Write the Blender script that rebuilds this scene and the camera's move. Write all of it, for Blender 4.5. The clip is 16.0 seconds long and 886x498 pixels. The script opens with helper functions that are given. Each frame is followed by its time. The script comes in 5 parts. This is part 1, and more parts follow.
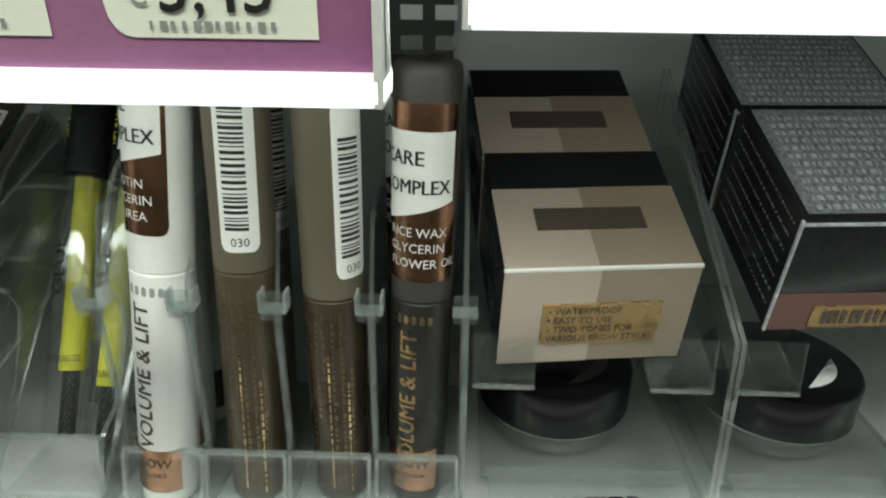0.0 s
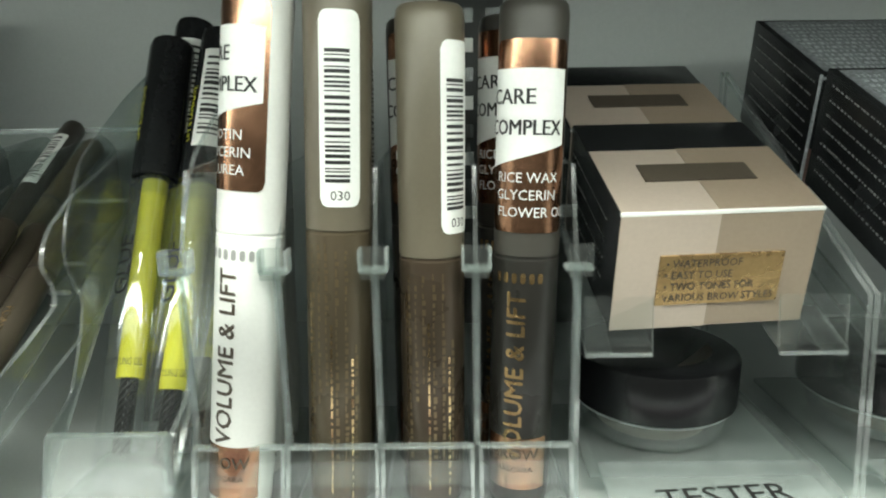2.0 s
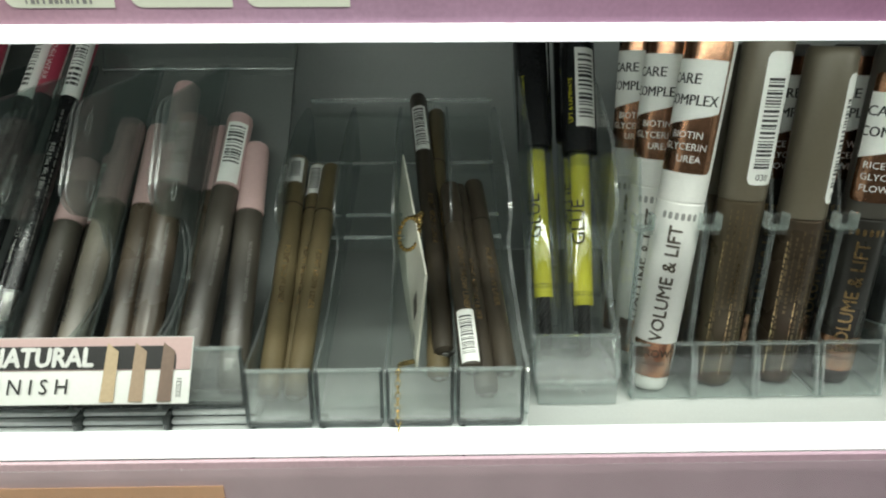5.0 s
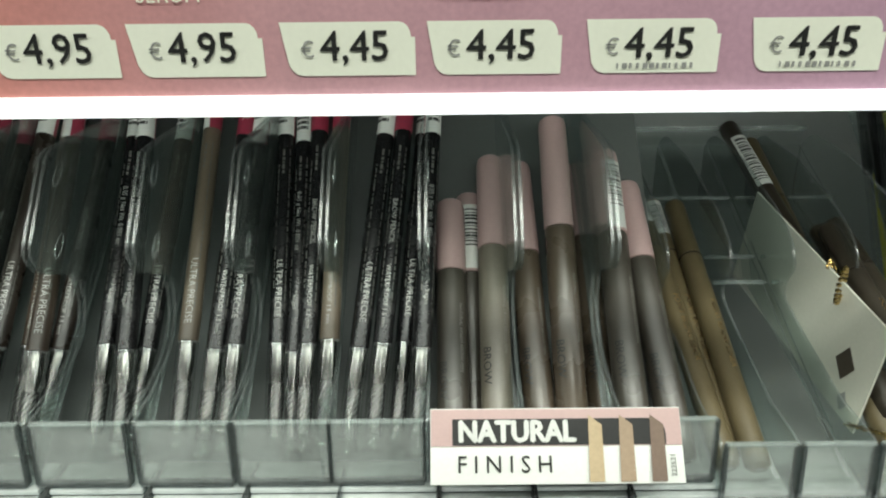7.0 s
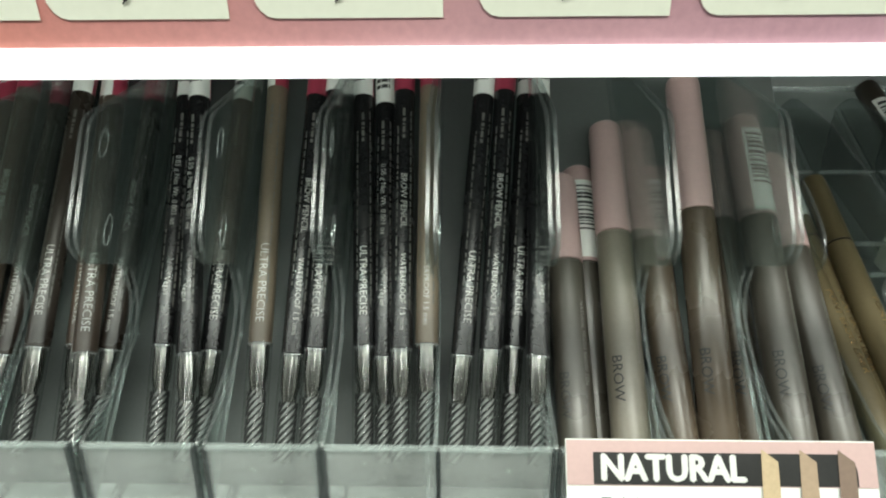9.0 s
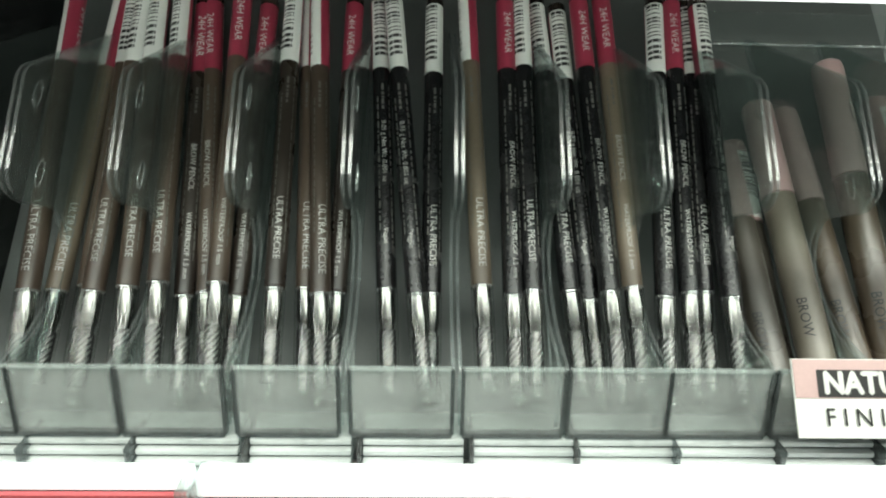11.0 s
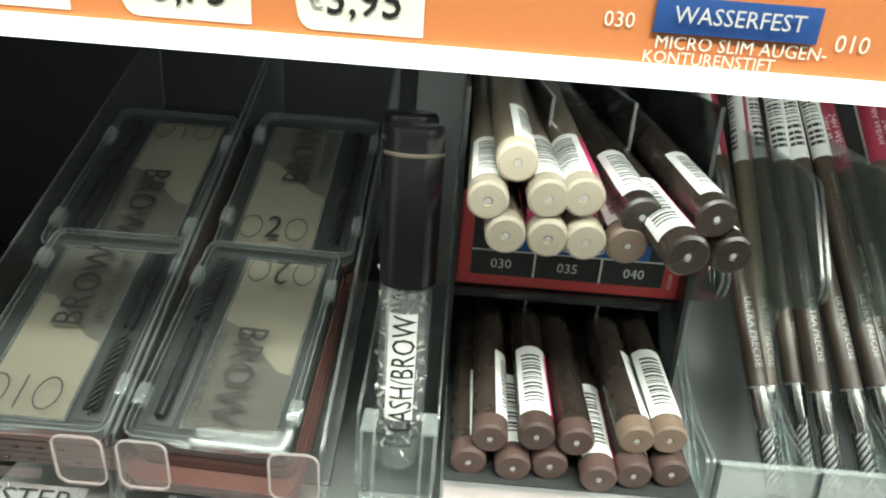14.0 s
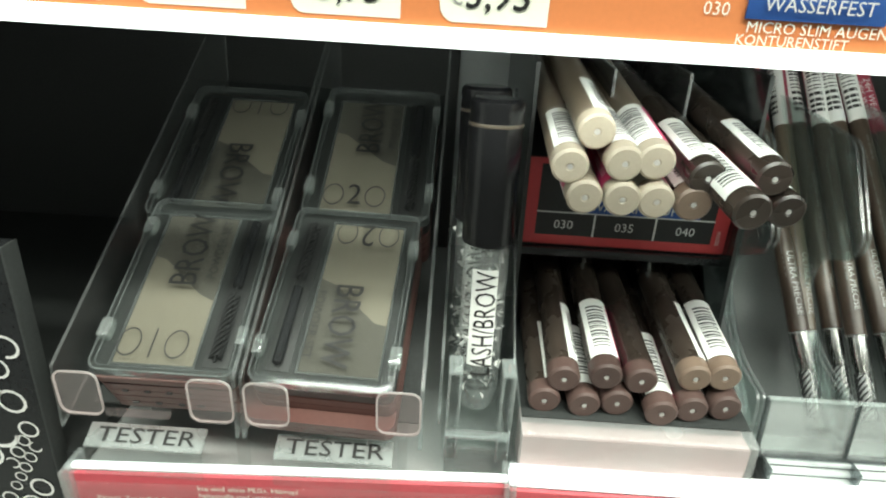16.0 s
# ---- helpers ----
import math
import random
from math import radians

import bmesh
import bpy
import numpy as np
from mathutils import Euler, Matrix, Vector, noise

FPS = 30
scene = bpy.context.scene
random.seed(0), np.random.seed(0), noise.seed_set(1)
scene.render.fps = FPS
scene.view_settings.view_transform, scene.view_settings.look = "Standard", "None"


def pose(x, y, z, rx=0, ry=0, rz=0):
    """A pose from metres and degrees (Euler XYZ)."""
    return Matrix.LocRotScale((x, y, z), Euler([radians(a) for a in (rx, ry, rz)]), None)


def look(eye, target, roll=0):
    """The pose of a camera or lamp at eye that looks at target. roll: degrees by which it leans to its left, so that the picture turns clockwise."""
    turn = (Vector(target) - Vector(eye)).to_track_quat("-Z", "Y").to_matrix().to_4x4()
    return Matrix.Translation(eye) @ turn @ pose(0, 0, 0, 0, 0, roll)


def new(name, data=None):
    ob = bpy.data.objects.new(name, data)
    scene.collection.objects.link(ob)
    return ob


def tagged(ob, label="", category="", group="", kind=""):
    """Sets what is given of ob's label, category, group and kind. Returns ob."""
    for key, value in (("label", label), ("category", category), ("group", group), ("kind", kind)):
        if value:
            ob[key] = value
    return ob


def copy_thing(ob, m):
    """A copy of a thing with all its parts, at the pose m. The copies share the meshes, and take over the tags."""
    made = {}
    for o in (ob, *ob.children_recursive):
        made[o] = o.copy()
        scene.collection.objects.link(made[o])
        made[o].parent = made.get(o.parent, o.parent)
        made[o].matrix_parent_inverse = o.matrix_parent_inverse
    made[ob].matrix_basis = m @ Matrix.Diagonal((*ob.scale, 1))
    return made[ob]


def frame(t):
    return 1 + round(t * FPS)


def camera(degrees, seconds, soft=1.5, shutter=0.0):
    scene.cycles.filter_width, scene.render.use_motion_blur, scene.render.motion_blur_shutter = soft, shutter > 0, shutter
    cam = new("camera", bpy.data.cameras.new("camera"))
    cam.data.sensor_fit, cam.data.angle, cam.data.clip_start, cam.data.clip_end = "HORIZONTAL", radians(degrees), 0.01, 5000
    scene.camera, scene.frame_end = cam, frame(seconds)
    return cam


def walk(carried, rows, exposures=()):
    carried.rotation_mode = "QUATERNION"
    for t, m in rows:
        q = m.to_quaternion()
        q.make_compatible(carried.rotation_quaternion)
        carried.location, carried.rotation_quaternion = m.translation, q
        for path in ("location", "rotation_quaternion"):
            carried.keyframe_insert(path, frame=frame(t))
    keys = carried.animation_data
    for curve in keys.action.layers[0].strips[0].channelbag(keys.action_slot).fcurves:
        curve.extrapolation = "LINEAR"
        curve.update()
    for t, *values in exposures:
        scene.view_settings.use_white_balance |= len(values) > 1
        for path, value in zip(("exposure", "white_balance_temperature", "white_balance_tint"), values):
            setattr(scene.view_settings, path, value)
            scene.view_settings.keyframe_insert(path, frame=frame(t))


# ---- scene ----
cam = camera(70.10, 16.0, soft=2.1)
PATH = [
    (0, 0.22548, -0.15054, 0.14688, 66.217, -0.636, 1.668),
    (0.5, 0.22291, -0.15511, 0.12457, 70.100, -0.193, 1.904),
    (1, 0.21364, -0.15988, 0.10392, 75.022, 1.440, 3.341),
    (1.5, 0.20687, -0.15146, 0.09132, 76.798, 1.943, 1.999),
    (2, 0.19749, -0.15556, 0.10504, 77.105, 0.969, 0.522),
    (2.5, 0.17917, -0.17022, 0.10996, 77.108, 1.188, 0.574),
    (3, 0.17345, -0.18411, 0.11345, 76.993, 1.147, 0.667),
    (3.2, 0.17453, -0.18942, 0.11464, 77.230, 1.004, 0.886),
    (5.3, 0.03453, -0.22095, 0.14126, 68.308, 0.129, -1.017),
    (5.5, 0.02182, -0.21935, 0.13943, 68.190, 0.599, 0.062),
    (6, -0.00702, -0.21552, 0.13856, 68.896, 1.566, 3.370),
    (6.5, -0.04692, -0.20460, 0.14920, 69.730, 0.439, 1.147),
    (7, -0.08131, -0.19669, 0.15116, 69.085, 0.570, -0.046),
    (7.5, -0.08710, -0.18471, 0.14350, 67.002, 0.971, 2.040),
    (8, -0.07736, -0.17341, 0.14471, 63.632, 1.042, 5.248),
    (8.5, -0.08560, -0.16312, 0.14650, 64.084, 0.961, 4.198),
    (8.7, -0.09609, -0.15981, 0.14709, 64.529, 0.919, 2.493),
    (10.8, -0.16945, -0.18718, 0.13587, 67.003, -0.454, -0.585),
    (11, -0.18125, -0.18706, 0.13509, 67.095, -1.226, -1.064),
    (11.5, -0.21187, -0.18633, 0.14136, 65.903, -2.451, -2.158),
    (12, -0.24522, -0.18679, 0.13985, 68.729, -1.713, -1.445),
    (12.5, -0.28784, -0.18387, 0.13980, 69.127, -2.423, -1.164),
    (13, -0.32530, -0.18341, 0.14142, 69.342, -2.921, -0.607),
    (13.5, -0.35986, -0.18581, 0.14266, 69.375, -2.818, 0.645),
    (14, -0.39684, -0.18591, 0.15135, 68.459, -4.282, 1.938),
    (14.5, -0.41279, -0.18759, 0.15272, 66.308, -3.858, 1.334),
    (15, -0.41816, -0.19251, 0.15151, 65.098, -4.386, 1.246),
    (15.5, -0.42047, -0.19967, 0.15230, 65.050, -4.075, 1.559),
    (16, -0.41822, -0.20449, 0.15537, 65.544, -3.210, 1.934),
]
walk(cam, [(t, pose(x, y, z, rx, ry, rz)) for t, x, y, z, rx, ry, rz in PATH],
     exposures=[(0.0, -0.5), (0.5, 0.2), (1.5, 0.35), (2.2, 0.42), (3.2, 0.65), (5.3, -0.55), (6.2, -0.45), (7.0, -0.38), (8.0, -0.3), (8.7, -0.18), (10.8, -0.12), (11.5, -0.12), (12.0, 0.15), (13.0, 0.45), (14.5, 0.50), (16.0, 0.42)])

# ---- light ----
world = bpy.data.worlds.new("shop")
scene.world = world
world.use_nodes = True
wn = world.node_tree.nodes
wn["Background"].inputs[0].default_value = (0.92, 1.0, 0.90, 1)
wn["Background"].inputs[1].default_value = 0.10


def lamp(name, m, sx, sy, watts, colour=(1, 1, 1)):
    d = bpy.data.lights.new(name, "AREA")
    d.shape, d.size, d.size_y, d.energy, d.color = "RECTANGLE", sx, sy, watts, colour
    ob = new(name, d)
    ob.matrix_world = m
    return tagged(ob, kind="structure")


# LED strip behind the lip of the shelf above, and the shop's ceiling tubes
lamp("shelf_led", pose(-0.035, -0.074, 0.150, 22, 0, 0), 0.92, 0.012, 0.47, (0.92, 1.0, 0.90))
lamp("ceiling_tube", look((-0.3, -1.05, 1.55), (-0.2, 0, 0)), 1.5, 0.25, 14.0, (0.955, 1.0, 0.88))
lamp("ceiling_tube", look((0.6, -1.0, 1.5), (0.2, 0, 0)), 1.2, 0.2, 10.5, (0.955, 1.0, 0.88))
# unseen tubes added along the ceiling as fill light
for x in (-2.0, 0.15, 2.2):
    lamp("ceiling_tube", pose(x, -0.95, 1.62), 1.5, 0.16, 22.0, (0.94, 1.0, 0.89))


# ---- materials ----
def mat(name, colour, rough=0.5, metal=0.0, var=0.12, scale=60.0, bump=0.0, bscale=900.0, coat=0.0, random=0.0, rvar=0.15):
    """A surface with two scales of variation in colour and gloss, and fine relief."""
    m = bpy.data.materials.new(name)
    m.use_nodes = True
    nt = m.node_tree
    b = nt.nodes["Principled BSDF"]
    b.inputs["Roughness"].default_value, b.inputs["Metallic"].default_value = rough, metal
    b.inputs["Coat Weight"].default_value = coat
    b.inputs["Coat Roughness"].default_value = 0.08
    tc = nt.nodes.new("ShaderNodeTexCoord")
    n1, n2 = nt.nodes.new("ShaderNodeTexNoise"), nt.nodes.new("ShaderNodeTexNoise")
    n1.inputs["Scale"].default_value, n1.inputs["Detail"].default_value = scale, 4
    n2.inputs["Scale"].default_value, n2.inputs["Detail"].default_value = bscale, 2
    for n in (n1, n2):
        nt.links.new(tc.outputs["Object"], n.inputs["Vector"])
    add = nt.nodes.new("ShaderNodeMath")
    add.operation = "ADD"
    nt.links.new(n1.outputs["Fac"], add.inputs[0])
    nt.links.new(n2.outputs["Fac"], add.inputs[1])
    ramp = nt.nodes.new("ShaderNodeMapRange")
    ramp.inputs["From Min"].default_value, ramp.inputs["From Max"].default_value = 0.6, 1.4
    ramp.inputs["To Min"].default_value, ramp.inputs["To Max"].default_value = 1 - var, 1 + var
    nt.links.new(add.outputs[0], ramp.inputs["Value"])
    val = ramp.outputs[0]
    if random:
        oi = nt.nodes.new("ShaderNodeObjectInfo")
        r2 = nt.nodes.new("ShaderNodeMapRange")
        r2.inputs["To Min"].default_value, r2.inputs["To Max"].default_value = 1 - random, 1 + random
        nt.links.new(oi.outputs["Random"], r2.inputs["Value"])
        mul = nt.nodes.new("ShaderNodeMath")
        mul.operation = "MULTIPLY"
        nt.links.new(val, mul.inputs[0])
        nt.links.new(r2.outputs[0], mul.inputs[1])
        val = mul.outputs[0]
    hsv = nt.nodes.new("ShaderNodeHueSaturation")
    hsv.inputs["Color"].default_value = (*colour, 1)
    nt.links.new(val, hsv.inputs["Value"])
    nt.links.new(hsv.outputs[0], b.inputs["Base Color"])
    rr = nt.nodes.new("ShaderNodeMapRange")
    rr.inputs["To Min"].default_value, rr.inputs["To Max"].default_value = max(0.02, rough - rvar), min(1, rough + rvar)
    nt.links.new(n1.outputs["Fac"], rr.inputs["Value"])
    nt.links.new(rr.outputs[0], b.inputs["Roughness"])
    if bump:
        bp = nt.nodes.new("ShaderNodeBump")
        bp.inputs["Strength"].default_value, bp.inputs["Distance"].default_value = bump, 0.0004
        nt.links.new(n2.outputs["Fac"], bp.inputs["Height"])
        nt.links.new(bp.outputs[0], b.inputs["Normal"])
    return m


def acrylic(name, tint, rough=0.06, haze=0.04, ior=1.49, gloss=1.0):
    """Thin clear plastic: light goes through, gloss by Fresnel, a little milky haze with scuffs."""
    m = bpy.data.materials.new(name)
    m.use_nodes = True
    nt = m.node_tree
    nt.nodes.remove(nt.nodes["Principled BSDF"])
    out = nt.nodes["Material Output"]
    tr, gl, df = (nt.nodes.new("ShaderNodeBsdf" + k) for k in ("Transparent", "Glossy", "Diffuse"))
    tr.inputs[0].default_value = (*tint, 1)
    gl.inputs["Roughness"].default_value = rough
    gl.inputs["Color"].default_value = (gloss, gloss, gloss, 1)
    df.inputs[0].default_value = (0.8, 0.84, 0.83, 1)
    tc, nz, rg = (nt.nodes.new("ShaderNode" + k) for k in ("TexCoord", "TexNoise", "MapRange"))
    nz.inputs["Scale"].default_value, nz.inputs["Detail"].default_value = 70, 6
    nt.links.new(tc.outputs["Object"], nz.inputs["Vector"])
    rg.inputs["From Min"].default_value, rg.inputs["From Max"].default_value = 0.35, 0.8
    rg.inputs["To Min"].default_value, rg.inputs["To Max"].default_value = haze * 0.7, haze * 1.4
    nt.links.new(nz.outputs["Fac"], rg.inputs["Value"])
    m1, m2, lw, pw, fr = (nt.nodes.new("ShaderNode" + k) for k in ("MixShader", "MixShader", "LayerWeight", "Math", "MapRange"))
    lw.inputs["Blend"].default_value = 0.5
    pw.operation = "POWER"
    pw.inputs[1].default_value = 4.0
    nt.links.new(lw.outputs["Facing"], pw.inputs[0])
    fr.inputs["To Min"].default_value, fr.inputs["To Max"].default_value = ((ior - 1) / (ior + 1)) ** 2, 0.60
    nt.links.new(pw.outputs[0], fr.inputs["Value"])
    nt.links.new(rg.outputs[0], m1.inputs[0])
    nt.links.new(tr.outputs[0], m1.inputs[1])
    nt.links.new(df.outputs[0], m1.inputs[2])
    nt.links.new(fr.outputs[0], m2.inputs[0])
    nt.links.new(m1.outputs[0], m2.inputs[1])
    nt.links.new(gl.outputs[0], m2.inputs[2])
    nt.links.new(m2.outputs[0], out.inputs["Surface"])
    return m


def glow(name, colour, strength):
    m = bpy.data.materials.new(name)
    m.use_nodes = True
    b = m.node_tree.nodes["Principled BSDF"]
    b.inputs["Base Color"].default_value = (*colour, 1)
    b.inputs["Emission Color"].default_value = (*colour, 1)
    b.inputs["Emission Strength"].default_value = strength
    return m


CLEAR = acrylic("clear_acrylic", (0.965, 0.98, 0.975), 0.05, 0.02)
EDGE = acrylic("acrylic_edge", (0.80, 0.85, 0.84), 0.10, 0.20, 1.9)
SIDERIM = acrylic("polished_side_rim", (0.78, 0.83, 0.83), 0.24, 0.08, 1.7)
# raised haze paints the bright reflections in the front walls
FRONTCLEAR = acrylic("front_box_reflection_haze", (0.95, 0.97, 0.96), 0.10, 0.20, 1.6)
# dark tint paints the dark lines of clear edges and gaps
DARKLINE = acrylic("acrylic_dark_line", (0.34, 0.38, 0.39), 0.1, 0.06)
CAPCLEAR = acrylic("clear_cap_plastic", (0.94, 0.96, 0.96), 0.05, 0.035, 2.0)
PENCAP = acrylic("thin_clear_cap", (0.97, 0.98, 0.975), 0.05, 0.012, 1.5, 0.48)
LIDCLEAR = acrylic("clear_palette_lid", (0.97, 0.98, 0.975), 0.05, 0.006, 1.3, 0.6)
PLATE = acrylic("frosted_jar_plate", (0.74, 0.78, 0.77), 0.25, 0.14)
RIMCLEAR = acrylic("clear_case_rim", (0.90, 0.92, 0.91), 0.06, 0.02, 1.7)
# whitish haze paints the highlight along clear rims
RIMHIGHLIGHT = acrylic("painted_rim_highlight", (0.85, 0.88, 0.86), 0.08, 0.75)
FROST = acrylic("frosted_acrylic", (0.80, 0.84, 0.83), 0.25, 0.22)
GLASS = acrylic("clear_glass", (0.90, 0.94, 0.92), 0.05, 0.16, 1.8)
WALLGREY = mat("pale_grey_panel", (0.45, 0.48, 0.475), 0.5, 0, 0.05, 8, 0.05)
BACK = mat("grey_panel", (0.145, 0.158, 0.154), 0.55, 0, 0.06, 8, 0.05)
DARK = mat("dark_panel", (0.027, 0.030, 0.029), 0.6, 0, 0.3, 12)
SHELF = mat("shelf_white", (0.55, 0.57, 0.56), 0.35, 0, 0.05, 10)
WHITE = mat("white_plastic", (0.80, 0.80, 0.77), 0.35, 0, 0.04, 40, 0.02)
PAPER = mat("white_paper", (0.82, 0.83, 0.80), 0.6, 0, 0.04, 60, 0.05)
CREAM = mat("cream_label", (0.88, 0.89, 0.78), 0.55, 0, 0.03, 60)
INK = mat("black_ink", (0.017, 0.017, 0.017), 0.45, 0, 0.2, 80)
BLACK = mat("black_plastic", (0.016, 0.017, 0.018), 0.22, 0, 0.25, 60)
GREYINK = mat("grey_ink", (0.30, 0.30, 0.29), 0.5)
BROWN = mat("brown_barrel", (0.084, 0.060, 0.045), 0.30, 0, 0.12, 50, random=0.25)
COCOA = mat("dark_brown_barrel", (0.034, 0.026, 0.021), 0.28, 0, 0.12, 50, random=0.3)
TAUPE = mat("taupe_barrel", (0.165, 0.130, 0.095), 0.32, 0, 0.1, 50, random=0.15)
BLACKBAR = mat("black_barrel", (0.014, 0.014, 0.015), 0.25, 0, 0.2, 50)
RED = mat("red_print", (0.34, 0.040, 0.075), 0.4, 0, 0.08, 60)
PINK = mat("pink_print", (0.52, 0.035, 0.13), 0.4, 0, 0.06, 60)
LETTER = mat("white_lettering", (0.70, 0.70, 0.68), 0.4)
DIMLETTER = mat("grey_lettering", (0.27, 0.26, 0.245), 0.4)
FAINT = mat("faint_lettering", (0.13, 0.125, 0.115), 0.4)
PALELETTER = mat("pale_lettering", (0.46, 0.45, 0.43), 0.4)
STEEL = mat("polished_ferrule", (0.30, 0.30, 0.285), 0.20, 1.0, 0.1, 90, rvar=0.03)
BRISTLEDARK = mat("dark_bristles", (0.012, 0.013, 0.013), 0.85, 0, 0.2, 300)
BRUSHGLINT = mat("brush_highlight_grey", (0.24, 0.25, 0.245), 0.5, 0.0, 0.2, 300)
GLOSSBLACK = mat("glossy_black_plastic", (0.008, 0.008, 0.009), 0.22, 0, 0.2, 60, rvar=0.04)
DOLIVE = mat("dark_olive_pencil", (0.048, 0.039, 0.028), 0.35, 0, 0.1, 60, random=0.2)
MARKDARK = mat("dark_marker_barrel", (0.062, 0.054, 0.044), 0.32, 0, 0.08, 60)
MARKTAUPE = mat("taupe_marker_barrel", (0.165, 0.145, 0.115), 0.35, 0, 0.08, 60)
MARKBROWN = mat("brown_marker_barrel", (0.088, 0.066, 0.047), 0.28, 0, 0.08, 60)
ROSE = mat("dusty_pink_plastic", (0.52, 0.36, 0.35), 0.4, 0, 0.05, 60, random=0.08)
OLIVE = mat("olive_brown_pencil", (0.135, 0.105, 0.055), 0.35, 0, 0.1, 60, random=0.2)
TUBETAUPE = mat("taupe_satin_tube", (0.135, 0.116, 0.084), 0.35, 0.1, 0.05, 50)
BODYTAUPE = mat("bronze_tube_body", (0.098, 0.076, 0.048), 0.30, 0.35, 0.06, 50)
BODYBROWN = mat("brown_metal_tube_body", (0.078, 0.056, 0.038), 0.28, 0.4, 0.06, 50)
CAPDARK = mat("dark_taupe_cap", (0.048, 0.044, 0.037), 0.42, 0, 0.06, 50)
TUBEDARK = mat("dark_brown_tube", (0.024, 0.022, 0.019), 0.3, 0.0, 0.08, 50)
BRONZE = mat("bronze_print", (0.20, 0.145, 0.085), 0.32, 0.7, 0.2, 200)
GOLD = mat("gold_foil_print", (0.42, 0.28, 0.13), 0.28, 0.9, 0.15, 200)
COPPER = mat("copper_foil", (0.50, 0.27, 0.17), 0.24, 1.0, 0.3, 120, rvar=0.08)
TAN = mat("tan_satin_card", (0.34, 0.265, 0.20), 0.38, 0.25, 0.06, 40)
TANPALE = mat("pale_tan_card", (0.52, 0.43, 0.36), 0.35, 0.25, 0.05, 40)
CHOCO = mat("dark_olive_print", (0.075, 0.060, 0.045), 0.4)
YELLOW = mat("yellow_gel", (0.75, 0.70, 0.03), 0.55, 0, 0.08, 90)
SILVER = mat("shimmer_print", (0.46, 0.49, 0.51), 0.4, 0.1, 0.5, 500)
POWDER = mat("brow_powder", (0.180, 0.160, 0.122), 0.8, 0, 0.06, 200, 0.2, 3000)
POWDER2 = mat("dark_brow_powder", (0.082, 0.076, 0.062), 0.8, 0, 0.06, 200, 0.2, 3000)
BEIGE = mat("beige_pencil_end", (0.42, 0.365, 0.285), 0.5, 0, 0.05, 90, random=0.08)
MAROON = mat("brown_pencil_end", (0.088, 0.054, 0.047), 0.45, 0, 0.1, 90, random=0.25)
SIGNRED = mat("red_card", (0.50, 0.055, 0.060), 0.4, 0, 0.06, 60)
BLUE = mat("blue_print", (0.025, 0.085, 0.30), 0.4)
MAUVE = mat("mauve_strip", (0.42, 0.20, 0.34), 0.45, 0, 0.05, 20)
LILAC = mat("lilac_strip", (0.55, 0.34, 0.44), 0.45, 0, 0.06, 15)
ORANGE = mat("orange_strip", (0.72, 0.24, 0.085), 0.45, 0, 0.05, 15)
CORAL = mat("coral_strip", (0.62, 0.16, 0.13), 0.45, 0, 0.05, 15)
REDBROWN = mat("red_brown_tint", (0.145, 0.066, 0.056), 0.35, 0, 0.12, 40)
CARD = mat("ivory_card", (0.70, 0.69, 0.60), 0.55, 0, 0.04, 80)
BRASS = mat("brass_chain", (0.55, 0.40, 0.16), 0.25, 1.0, 0.15, 300)
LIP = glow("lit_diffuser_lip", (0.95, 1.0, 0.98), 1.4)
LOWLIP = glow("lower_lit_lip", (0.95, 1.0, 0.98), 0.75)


# ---- mesh helpers ----
def mesh_of(bm, name, mats, smooth=True):
    me = bpy.data.meshes.new(name)
    bm.normal_update()
    bm.to_mesh(me)
    bm.free()
    for m in mats if isinstance(mats, (list, tuple)) else [mats]:
        me.materials.append(m)
    if smooth:
        me.set_sharp_from_angle(angle=radians(35))
    else:
        me.shade_flat()
    return me


def part(name, bm, material, parent, label="", m=None, smooth=True):
    """Links a bmesh (or a mesh) as one mesh object under a thing or a part."""
    me = bm if isinstance(bm, bpy.types.Mesh) else mesh_of(bm, name, material, smooth)
    ob = new(name, me)
    if parent is not None:
        ob.parent = parent
    if m is not None:
        ob.matrix_basis = m
    return tagged(ob, label=label, kind="stuff" if name in ("bar_code", "small_print", "foil_print", "flecks") else "")


def thing(name, label, category, m=None, group="", kind=""):
    ob = new(name)
    ob.empty_display_size = 0.01
    if m is not None:
        ob.matrix_basis = m
    return tagged(ob, label, category, group, kind)


def solid(name, bm, material, label, category="", group="", kind="", m=None):
    return tagged(part(name, bm, material, None, m=m), label, category, group, kind)


def box(x0, x1, y0, y1, z0, z1, bevel=0.0, bm=None, mi=0):
    own = bm if bm is not None else bmesh.new()
    r = bmesh.ops.create_cube(own, size=1)
    for v in r["verts"]:
        v.co = ((x0 + x1) / 2 + v.co.x * (x1 - x0), (y0 + y1) / 2 + v.co.y * (y1 - y0), (z0 + z1) / 2 + v.co.z * (z1 - z0))
    faces = {f for v in r["verts"] for f in v.link_faces}
    for f in faces:
        f.material_index = mi
    if bevel:
        edges = {e for v in r["verts"] for e in v.link_edges}
        bmesh.ops.bevel(own, geom=list(edges), offset=bevel, segments=2, affect="EDGES", profile=0.6)
    return own


